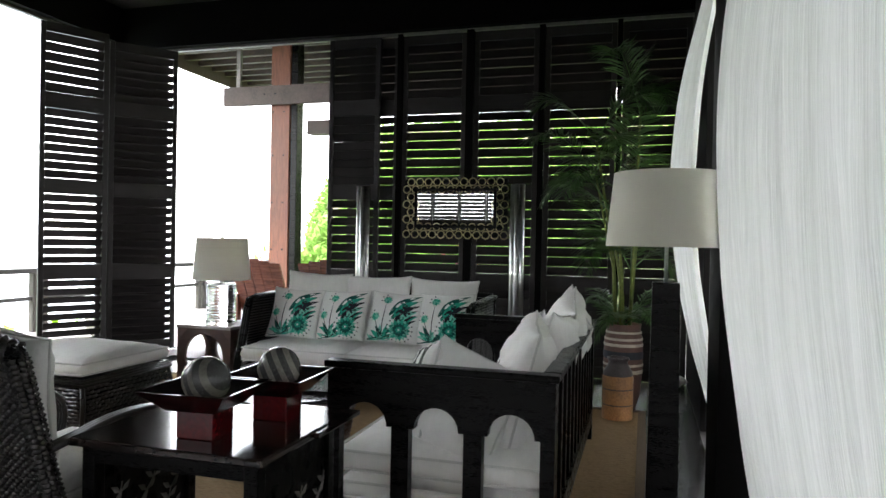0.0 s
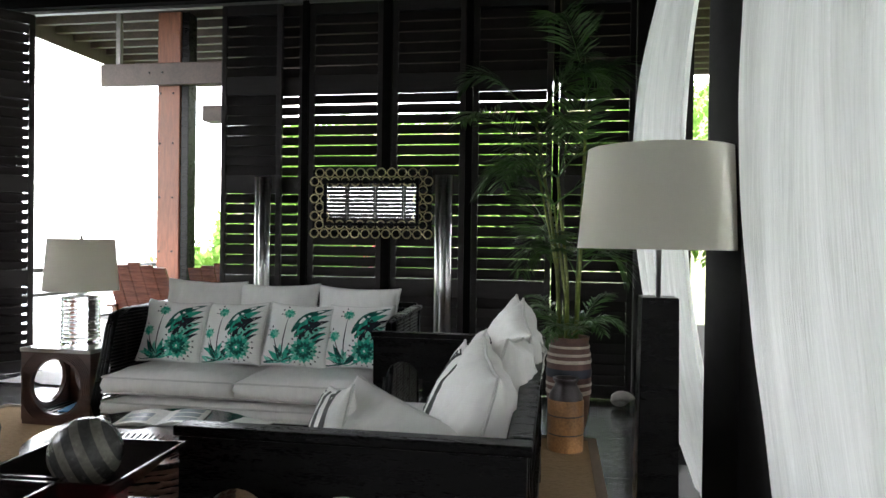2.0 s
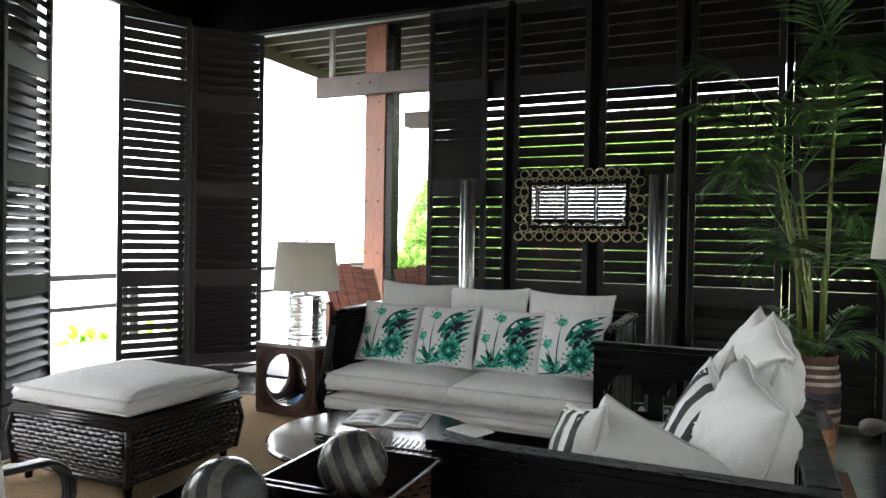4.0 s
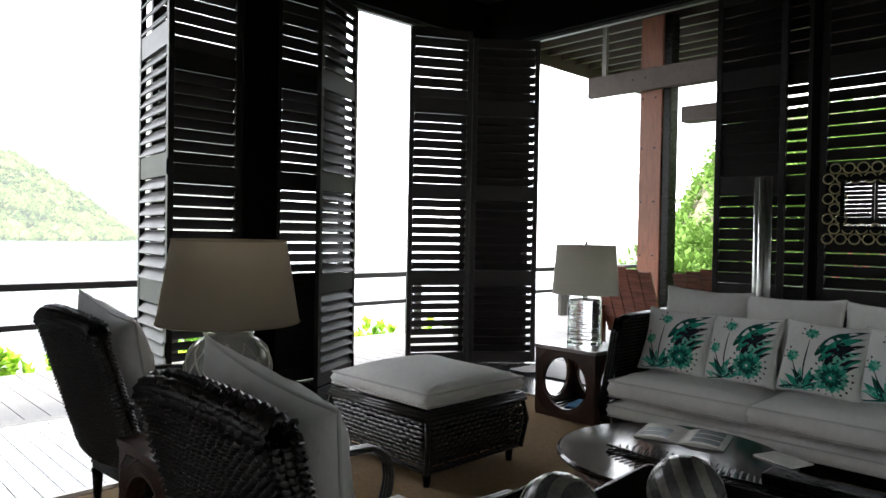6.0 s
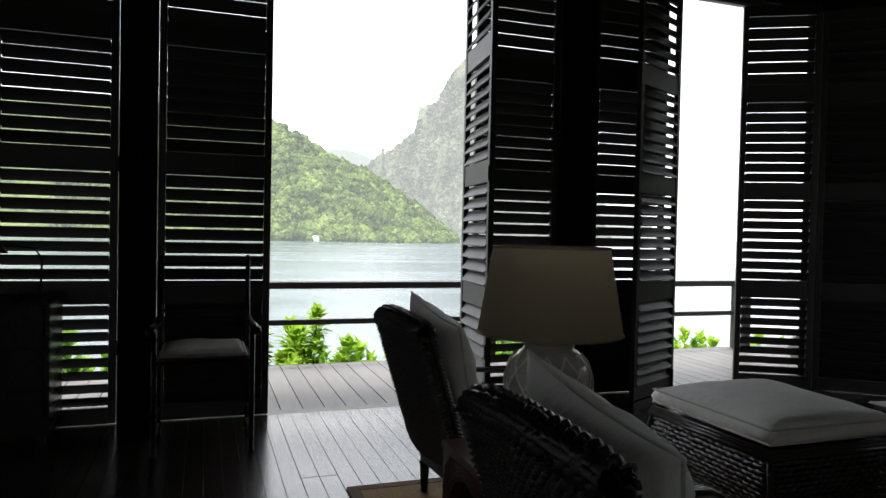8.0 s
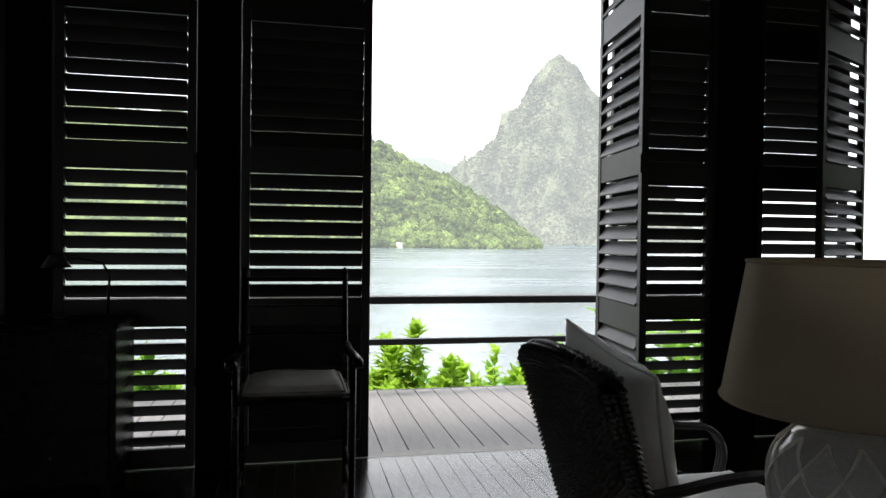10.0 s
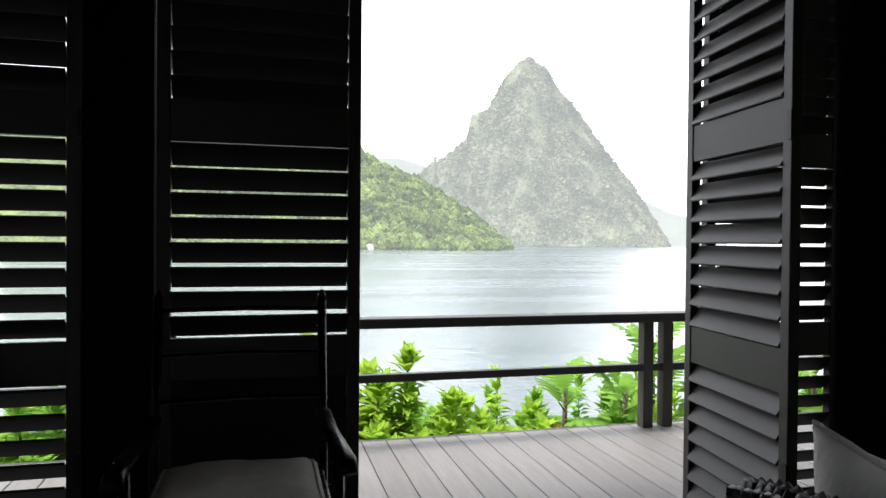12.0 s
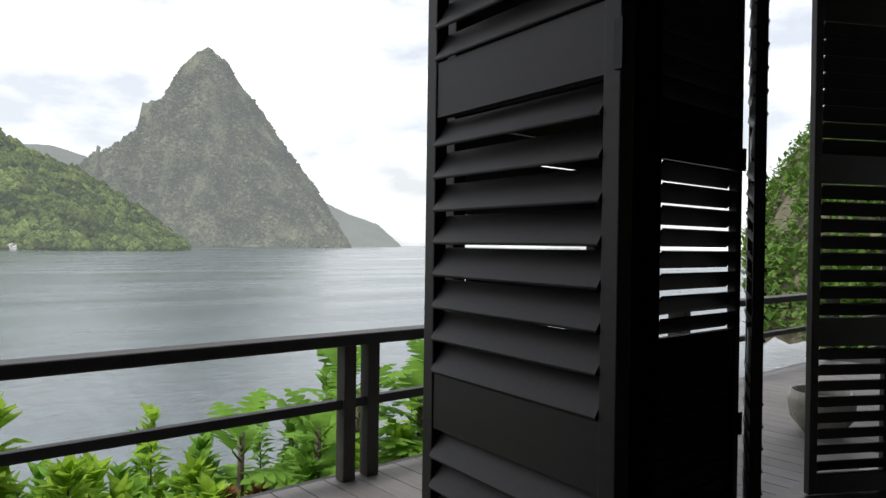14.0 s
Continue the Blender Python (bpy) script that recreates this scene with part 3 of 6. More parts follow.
def shutter(name, w, m, label, tilt=42.0, group="louvred shutters", bolt=False, head=None, hinges=True):
    """A tall louvred door leaf. Local x runs along the leaf from the hinge, y points indoors."""
    t = thing(name, m, label, "shutter", group)
    st, head = 0.052, head or HD
    for x in (0, w - st):
        part("stile", boxed(x, x + st, -0.022, 0.022, 0.008, head - 0.02, bevel=0.004), M_SHUT, t)
    part("bottom_rail", boxed(st, w - st, -0.02, 0.02, 0.008, 0.12), M_SHUT, t)
    part("top_rail", boxed(st, w - st, -0.02, 0.02, head - 0.12, head - 0.02), M_SHUT, t)
    for (z0, z1, n), (y0, y1, k) in zip(SECTIONS, SECTIONS[1:]):
        part("panel", boxed(st, w - st, -0.017, 0.017, z1, y0), M_SHUT, t)
    key = ("slat", round(w, 3))
    if key not in MESHES:
        b = bmesh.new()
        box(b, st + 0.001, w - st - 0.001, -0.051, 0.051, -0.0055, 0.0055)
        long_e = [e for e in b.edges if abs(e.verts[0].co.x - e.verts[1].co.x) > 0.1]
        bmesh.ops.bevel(b, geom=long_e, offset=0.003, segments=1, affect="EDGES")
        MESHES[key] = link("slat", b, M_SHUT)
    rnd = random.Random(hash_of(name, w, m))
    tilts = tilt if isinstance(tilt, tuple) else (tilt,) * 4
    for (z0, z1, n), tilt in zip(SECTIONS, tilts):
        z1 = z1 or head - 0.12
        p = (z1 - z0) / n
        da = rnd.uniform(-1.0, 1.0)
        for k in range(n):
            s = new("slat", MESHES[key])
            s.parent = t
            s.matrix_basis = pose(0, 0, z0 + p * (k + 0.5), tilt + da + rnd.uniform(-1.4, 1.4))
    if bolt:
        part("drop_bolt", boxed(0.03, 0.05, 0.022, 0.04, 0.005, 0.2, bevel=0.003), M_IRON, t)
    for z in (0.5, 1.8, 3.1) if hinges else ():
        part("hinge", boxed(-0.012, 0.012, 0.0225, 0.034, z, z + 0.11), M_IRON, t)
    return t


MESHES = {}


def hash_of(name, w, m):
    return int(1000 * w + 7919 * m.translation.x + 104729 * m.translation.y) & 0xFFFF


def leaf_from(x0, y0, x1, y1, label, **k):
    """A leaf standing from one plan point to another; indoors is to its left."""
    ang = math.degrees(math.atan2(y1 - y0, x1 - x0))
    return shutter("shutter", math.hypot(x1 - x0, y1 - y0), pose(x0, y0, 0, 0, 0, ang), label, **k)


SHUT = "tall black louvred shutter, shut in its track"
OPEN = "tall black louvred shutter, folded into the room"
# west side, from the south
leaf_from(XW, -0.40, XW, -1.16, SHUT, tilt=(46, 46, 50, 60), head=HW)
leaf_from(XW, 0.632, XW, -0.15, SHUT, tilt=(47, 47, 50, 67), head=HW)
leaf_from(XW, 1.69, XW, 0.895, SHUT, tilt=(76, 53, 57, 68), head=HW, hinges=False)
leaf_from(-5.09, 3.185, XW, 3.27, OPEN, tilt=(-54, -56, -60, -58), head=HW)
leaf_from(XW, 4.12, XW, 3.345, SHUT, tilt=(48, 50, 54, 62), head=HW)
leaf_from(XW, 5.24, XW, 4.47, SHUT, tilt=(84, 49, 53, 68), head=HW)
leaf_from(XW + 0.01, 5.37, -5.50, 4.70, OPEN, bolt=True, tilt=(-58, -54, -58, -60), head=HW, hinges=False)
leaf_from(-5.51, 6.70, XW + 0.01, 6.09, OPEN, bolt=True, tilt=(47, 47, 50, 62), head=HW, hinges=False)
leaf_from(XW + 0.83, 7.29, -5.505, 6.715, "tall black louvred shutter folded back to the corner", bolt=True, tilt=(46, 44, 45, 44), hinges=False)
leaf_from(-5.17, 7.30, -5.66, 6.70, "black louvred shutter folded flat behind another in the corner", tilt=(74, 74, 74, 74), hinges=False)
for k, (y0, y1) in enumerate(((-1.60, -1.165), (-0.395, -0.155), (0.640, 0.89), (4.125, 4.465))):
    tagged(part("jamb_%d" % (k + 1), boxed(XW - 0.05, XW + 0.05, y0, y1, 0, HW), M_WALL), "black door jamb", "jamb", kind="structure")
# south side, behind the walk
for k in range(9):
    leaf_from(XW + 0.02 + 0.74 * (k + 1) - 0.008, YS, XW + 0.02 + 0.74 * k, YS, SHUT, tilt=(54, 54, 60, 68))
# unseen overhang, added only to stop sun coming in from the south
wallbox("south_sun_block", "unseen dark overhang added to keep sun off the south shutters", XW - 2, XE + 2.2, YS - 2.6, YS - 0.151, CEIL, CEIL + 0.1, material=M_EAVE, category="eave")
# north side
leaf_from(-3.005, YN - 0.03, -2.40, YN - 0.03, SHUT, tilt=(60, 60, 74, 72))
leaf_from(-2.80, YN + 0.04, -2.205, YN + 0.04, "tall black louvred shutter standing behind its neighbour", tilt=(54, 53, 58, 68))
leaf_from(-2.14, YN, -1.43, YN, SHUT, tilt=(58, 57, 64, 72))
leaf_from(-1.34, YN, -0.66, YN, SHUT, tilt=(58, 57, 64, 72))
leaf_from(-0.59, YN, 0.12, YN, SHUT, tilt=(60, 58, 65, 73))
leaf_from(0.18, YN, 0.83, YN, SHUT, tilt=(61, 59, 66, 73))
for k, (x0, x1) in enumerate(((-1.425, -1.345), (-0.655, -0.595), (0.125, 0.175), (-2.20, -2.145))):
    tagged(part("jamb_%d" % (k + 9), boxed(x0, x1, YN - 0.05, YN + 0.05, 0, HD), M_WALL), "black door jamb", "jamb", kind="structure")


# ---- curtains ----
def curtain(name, y0, y1, z0, z1, bulge, x, label, folds, seed):
    bm = bmesh.new()
    ny, nz = 180, 48
    g = []
    for i in range(ny + 1):
        v = i / ny
        y = y0 + (y1 - y0) * v
        col_ = []
        for j in range(nz + 1):
            f = j / nz
            b = bulge * math.sin(math.pi * f) * (0.85 + 0.15 * math.sin(math.pi * v))
            fold = 0.022 * math.sin(v * folds * 6.283 + 0.6 * math.sin(f * 3 + seed)) + 0.022 * noise.noise(Vector((v * 22 + seed, f * 2.2, seed)))
            fold += 0.007 * noise.noise(Vector((v * 60, f * 10, seed)))
            lift = 0.10 * math.sin(v * 3.1 + seed)
            col_.append(bm.verts.new((x - b + fold, y, z0 + lift * (1 - f) + (z1 - z0 - lift * (1 - f)) * f)))
        g.append(col_)
    for p, q in zip(g, g[1:]):
        for j in range(nz):
            bm.faces.new((p[j], q[j], q[j + 1], p[j + 1]))
    t = thing(name, pose(0, 0, 0), label, "curtain", "billowing curtains")
    part("cloth", bm, M_CURTAIN, t, smooth=True)
    b = bmesh.new()
    tube(b, [(x, y0 - 0.06, z1 + 0.01), (x, y1 + 0.02, z1 + 0.01)], 0.012)
    part("rod", b, M_IRON, t)
    return t


curtain("curtain", -1.0, 3.36, 0.05, 3.47, 0.26, XE + 0.10, "white sheer linen curtain billowing into the room", 13, 1.0)
curtain("curtain", 3.93, 5.52, 0.10, 3.47, 0.34, XE + 0.10, "white sheer linen curtain billowing beside the corner plant", 6, 4.0)

rug = thing("rug", pose(0, 0, 0), "tan woven jute rug with a darker bound border", "rug")
part("field", boxed(-4.10, 0.40, 2.03, 5.92, 0.0, 0.012, bevel=0.003), M_RUG, rug)
bm = bmesh.new()
for a in ((-4.16, 0.46, 1.97, 2.03), (-4.16, 0.46, 5.92, 5.98), (-4.16, -4.10, 2.03, 5.92), (0.40, 0.46, 2.03, 5.92)):
    box(bm, *a, 0.0, 0.015)
part("border", bm, M_RUGEDGE, rug)


# ---- furniture ----
def cushion(name, w, h, d, m, label, seed, material=None, category="cushion", group="", crumple=1.0, rim=True):
    t = thing(name, m, label, category, group)
    part("cover", pillow(bmesh.new(), w, h, d, seed, 20, crumple), material or M_WHITE, t, smooth=True)
    if rim:
        part("piping", piping(bmesh.new(), w, h, seed, crumple), M_PIPING, t, smooth=True)
    return t


def seat_cushion(name, a, label, seed, group="", crown=0.03, m=None):
    x0, x1, y0, y1, z0, z1 = a
    t = thing(name, m or pose(0, 0, 0), label, "cushion", group)
    part("cover", slab_cushion(bmesh.new(), *a, crown=crown, seed=seed), M_WHITE, t, smooth=True)
    b = bmesh.new()
    for z in (z1 - 0.028, z0 + 0.022):
        e = 0.006
        tube(b, [(x0 - e, y0 - e, z), (x1 + e, y0 - e, z), (x1 + e, y1 + e, z), (x0 - e, y1 + e, z), (x0 - e, y0 - e, z)], 0.006, 6)
    part("piping", b, M_PIPING, t)
    return t


def round_holed_side(bm, w, h, r, t, m):
    holed_panel(bm, w, h, t, [arc(w / 2, h / 2, r, 0, 348.75, 31)], m)


def cube_table(name, m, w, d, h, label, top=M_TILE):
    """A box-shaped side table with a round opening cut through each side, ringed by carved grooves."""
    t = thing(name, m, label, "side table")
    r = min(w, h) * 0.36
    for k, (mm, ww) in enumerate(((pose(0, 0, 0.03), w), (pose(0, d - 0.035, 0.03), w), (pose(0.0345, 0.036, 0.03, 0, 0, 90), d - 0.072), (pose(w, 0.036, 0.03, 0, 0, 90), d - 0.072))):
        b = bmesh.new()
        round_holed_side(b, ww, h - 0.06, min(r, ww * 0.4), 0.034, mm)
        side = part("side", b, M_MAHOG, t)
        for q in range(1, 8):
            rr = min(r, ww * 0.4) + 0.006 + q * 0.0135
            if rr > min(ww, h - 0.06) * 0.5 + 0.05:
                break
            b = bmesh.new()
            pts = [(ww / 2 + rr * math.cos(radians(a)), -0.001, (h - 0.06) / 2 + rr * math.sin(radians(a))) for a in range(0, 366, 6)]
            run = []
            for p in pts + [None]:
                if p and 0.008 < p[0] < ww - 0.008 and 0.008 < p[2] < h - 0.068:
                    run.append(mm @ Vector(p) if k != 1 else mm @ Vector((p[0], 0.035, p[2])))
                else:
                    if len(run) > 2:
                        tube(b, run, 0.0045, 5)
                    run = []
            if len(b.verts):
                tagged(part("carved_ring", b, M_MAHOG, side), kind="stuff")
            else:
                b.free()
    part("top", boxed(-0.008, w + 0.008, -0.008, d + 0.008, h - 0.03, h, bevel=0.006), top, t, "smooth pale top")
    part("base", boxed(0.004, w - 0.004, 0.004, d - 0.004, 0, 0.03), M_MAHOG, t)
    b = bmesh.new()
    for q in range(9):
        x = 0.05 + (w - 0.1) * q / 8
        box(b, x - 0.009, x + 0.009, 0.04, d - 0.04, 0.055, 0.07)
    tagged(part("shelf_rods", b, M_IRON, t), kind="stuff")
    return t


RZ = 0.012  # top of the rug
cube_table("side_table", pose(-3.62, 5.50, RZ), 0.55, 0.50, 0.55, "red-brown carved side table with round openings, beside the sofa")
cube_table("side_table", pose(-3.12, 2.16, RZ), 0.50, 0.50, 0.55, "dark carved side table with round openings, between two armchairs", top=M_MAHOG)
mag = thing("magazine", pose(-3.4, 5.6, RZ + 0.0725, 0, 0, 12), "blue-covered magazine lying on the table's lower rods", "magazine")
part("cover", boxed(0, 0.21, 0, 0.28, 0, 0.008), M_BLUE, mag)

# glass lamp on the side table
lp = thing("table_lamp", pose(-3.35, 5.77, RZ + 0.551), "table lamp with a ribbed clear glass base and white drum shade", "lamp")
prof = [(0.0, 0.0), (0.14, 0.0), (0.14, 0.022)]
for k in range(11):
    z = 0.03 + k * 0.030
    prof += [(0.127, z), (0.136, z + 0.008), (0.136, z + 0.018), (0.127, z + 0.026)]
prof += [(0.10, 0.362), (0.03, 0.37), (0.0, 0.37)]
part("glass_base", lathe(bmesh.new(), prof, 40), M_GLASS, lp, "ribbed clear glass cylinder", smooth=True)
part("neck", lathe(bmesh.new(), [(0.0, 0.371), (0.02, 0.371), (0.02, 0.42), (0.008, 0.43), (0.008, 0.74), (0.0, 0.74)], 16), M_CHROME, lp, smooth=True)
part("shade", lathe(bmesh.new(), [(0.260, 0.400), (0.230, 0.785), (0.226, 0.785), (0.256, 0.400), (0.260, 0.400)], 48), M_SHADE, lp, smooth=True)
part("top_disc", lathe(bmesh.new(), [(0.0, 0.772), (0.227, 0.772), (0.227, 0.775), (0.0, 0.776)], 32), M_SHADE, lp)
part("finial", lathe(bmesh.new(), [(0.0, 0.777), (0.012, 0.777), (0.012, 0.795), (0.006, 0.81), (0.0, 0.812)], 12), M_CHROME, lp, smooth=True)

# ceramic lamp with a net of cord, between the armchairs
lp = thing("table_lamp", pose(-2.80, 2.465, RZ + 0.551), "table lamp with a corded white ceramic vase and taupe shade", "lamp")
vase = [(0.0, 0.0), (0.09, 0.0), (0.10, 0.015), (0.135, 0.12), (0.162, 0.24), (0.166, 0.31), (0.150, 0.37), (0.112, 0.41), (0.092, 0.425), (0.098, 0.437), (0.0, 0.438)]
vb = part("vase", lathe(bmesh.new(), vase, 48), M_PORC, lp, smooth=True)


def vase_r(z):
    for (r0, z0), (r1, z1) in zip(vase[1:], vase[2:]):
        if z0 <= z <= z1 and z1 > z0:
            return r0 + (r1 - r0) * (z - z0) / (z1 - z0)
    return 0.1


b = bmesh.new()
for k in range(12):
    for sgn in (1, -1):
        pts = []
        for j in range(15):
            z = 0.02 + 0.385 * j / 14
            a = 2 * math.pi * k / 12 + sgn * j / 14 * 1.57
            pts.append(((vase_r(z) + 0.003) * math.cos(a), (vase_r(z) + 0.003) * math.sin(a), z))
        tube(b, pts, 0.0045, 5)
part("cord_net", b, M_ROPE, vb, "cream cord net")
part("neck", lathe(bmesh.new(), [(0.0, 0.439), (0.062, 0.439), (0.062, 0.475), (0.01, 0.48), (0.01, 0.79), (0.0, 0.79)], 20), M_CHROME, lp, smooth=True)
part("shade", lathe(bmesh.new(), [(0.275, 0.478), (0.220, 0.805), (0.216, 0.805), (0.271, 0.478), (0.275, 0.478)], 56), M_SHADE_TAUPE, lp, smooth=True)
for r, z in ((0.2755, 0.480), (0.2205, 0.803)):
    b = bmesh.new()
    tube(b, [(r * math.cos(radians(a)), r * math.sin(radians(a)), z) for a in range(0, 366, 9)], 0.0045, 5)
    part("trim", b, M_SHADE_TAUPE, lp)

# tall floor lamp with a black tapered pillar
lp = thing("floor_lamp", pose(0.522, 3.60, 0), "floor lamp with a square black pillar and large white shade", "lamp")
b = bmesh.new()
box(b, -0.075, 0.075, -0.075, 0.075, 0.02, 1.18, bevel=0.004)
for v in b.verts:
    if v.co.z > 0.6:
        v.co.x *= 0.82
        v.co.y *= 0.82
part("pillar", b, M_BLACKWOOD, lp)
part("foot", boxed(-0.12, 0.12, -0.12, 0.12, 0, 0.02, bevel=0.005), M_IRON, lp)
part("stem", lathe(bmesh.new(), [(0.0, 1.18), (0.009, 1.18), (0.009, 1.685), (0.0, 1.685)], 12), M_CHROME, lp, smooth=True)
part("shade", lathe(bmesh.new(), [(0.281, 1.346), (0.248, 1.692), (0.244, 1.692), (0.277, 1.346), (0.281, 1.346)], 64), M_SHADE, lp, smooth=True)
b = bmesh.new()
for a in (0, 120, 240):
    tube(b, [(0, 0, 1.68), (0.24 * math.cos(radians(a)), 0.24 * math.sin(radians(a)), 1.68)], 0.003, 5)
part("shade_ring", b, M_CHROME, lp)

# chrome columns against the north shutters
for x, y in ((-2.52, 7.12), (-0.80, 6.98)):
    c = thing("floor_light_column", pose(x, y, 0), "tall fluted chrome light column standing by the shutters", "column lamp", "chrome columns")
    for dx in (-0.046, 0.0, 0.046):
        part("tube", lathe(bmesh.new(), [(0.0, 0.03), (0.027, 0.03), (0.027, 1.94), (0.0, 1.94)], 20), M_CHROME, c, smooth=True, m=pose(dx, 0.01 if dx else -0.012, 0))
    part("foot", boxed(-0.12, 0.12, -0.09, 0.09, 0, 0.03, bevel=0.006), M_IRON, c)

# sofa
X0, X1, Y0, Y1 = -2.83, -0.84, 5.22, 6.22
sf = thing("sofa", pose(0, 0, 0), "black rattan sofa with woven sides, holding white cushions", "sofa")
part("base_frame", boxed(X0 + 0.05, X1 - 0.05, Y0 + 0.05, Y1 - 0.03, RZ + 0.10, 0.19, bevel=0.01), M_BLACKWOOD, sf)
for x in (X0 + 0.06, X1 - 0.06):
    for y in (Y0 + 0.1, Y1 - 0.1):
        part("leg", lathe(bmesh.new(), [(0.0, RZ), (0.022, RZ), (0.032, 0.19), (0.0, 0.19)], 14), M_BLACKWOOD, sf, smooth=True, m=pose(x, y, 0))
for x, sg in ((X0, 1), (X1, -1)):
    b = bmesh.new()
    prof_ = [(Y0 + 0.03, 0.12), (Y0 - 0.02, 0.26), (Y0 + 0.06, 0.5), (Y0 + 0.12, 0.74), (Y0 + 0.16, 0.83), (Y0 + 0.30, 0.855), (Y1, 0.87)]
    for off in (0.0, 0.022, 0.044):
        tube(b, [(x + sg * off, y, z) for y, z in prof_], 0.016, 8)
    tube(b, [(x + sg * 0.022, Y1, 0.87), (x + sg * 0.022, Y1, 0.12)], 0.022, 8)
    part("arm_frame", b, M_BLACKWOOD, sf, smooth=True)
    b = bmesh.new()
    for k in range(30):
        z = 0.16 + 0.68 * k / 29
        y0 = Y0 + 0.02 + (0.12 * max(0, z - 0.3) / 0.5)
        tube(b, [(x + sg * 0.022, y0, z), (x + sg * 0.022, Y1, z)], 0.008, 5)
    for y in (Y0 + 0.3, Y0 + 0.5, Y0 + 0.7):
        tube(b, [(x + sg * 0.022, y, 0.14), (x + sg * 0.022, y, 0.85)], 0.011, 5)
    tagged(part("woven_arm", b, M_WICKER, sf), kind="stuff")
    part("arm_panel", boxed(x + sg * 0.018, x + sg * 0.026, Y0 + 0.13, Y1 - 0.01, 0.15, 0.845), M_BLACKWOOD, sf)
part("back_frame", boxed(X0 + 0.05, X1 - 0.05, Y1 - 0.05, Y1, 0.19, 0.86, bevel=0.012), M_BLACKWOOD, sf)
b = bmesh.new()
tube(b, [(X0 + 0.03, Y1, 0.875), (X1 - 0.03, Y1, 0.875)], 0.026, 10)
part("back_rail", b, M_BLACKWOOD, sf, smooth=True)
XM = (X0 + X1) / 2
seat_cushion("sofa_base_cushion", (X0 + 0.07, X1 - 0.07, Y0 - 0.02, Y1 - 0.07, 0.191, 0.31), "flat white base cushion across the sofa", 2.0, crown=0.0)
seat_cushion("seat_cushion", (X0 + 0.08, XM - 0.006, Y0 - 0.03, Y1 - 0.08, 0.325, 0.475), "plump white seat cushion on the sofa", 4.0, "sofa seat cushions")
seat_cushion("seat_cushion", (XM + 0.006, X1 - 0.08, Y0 - 0.03, Y1 - 0.08, 0.325, 0.475), "plump white seat cushion on the sofa", 6.0, "sofa seat cushions")
for k, x in enumerate((-2.47, -1.88, -1.27)):
    cushion("back_cushion", 0.63, 0.56, 0.26, pose(x, 5.98, (0.77, 0.755, 0.745)[k], -12, (1.5, -1, 1)[k], (2, -1, -3)[k]), "white cotton back cushion leaning on the sofa back", 11.0 + k, group="sofa back cushions")


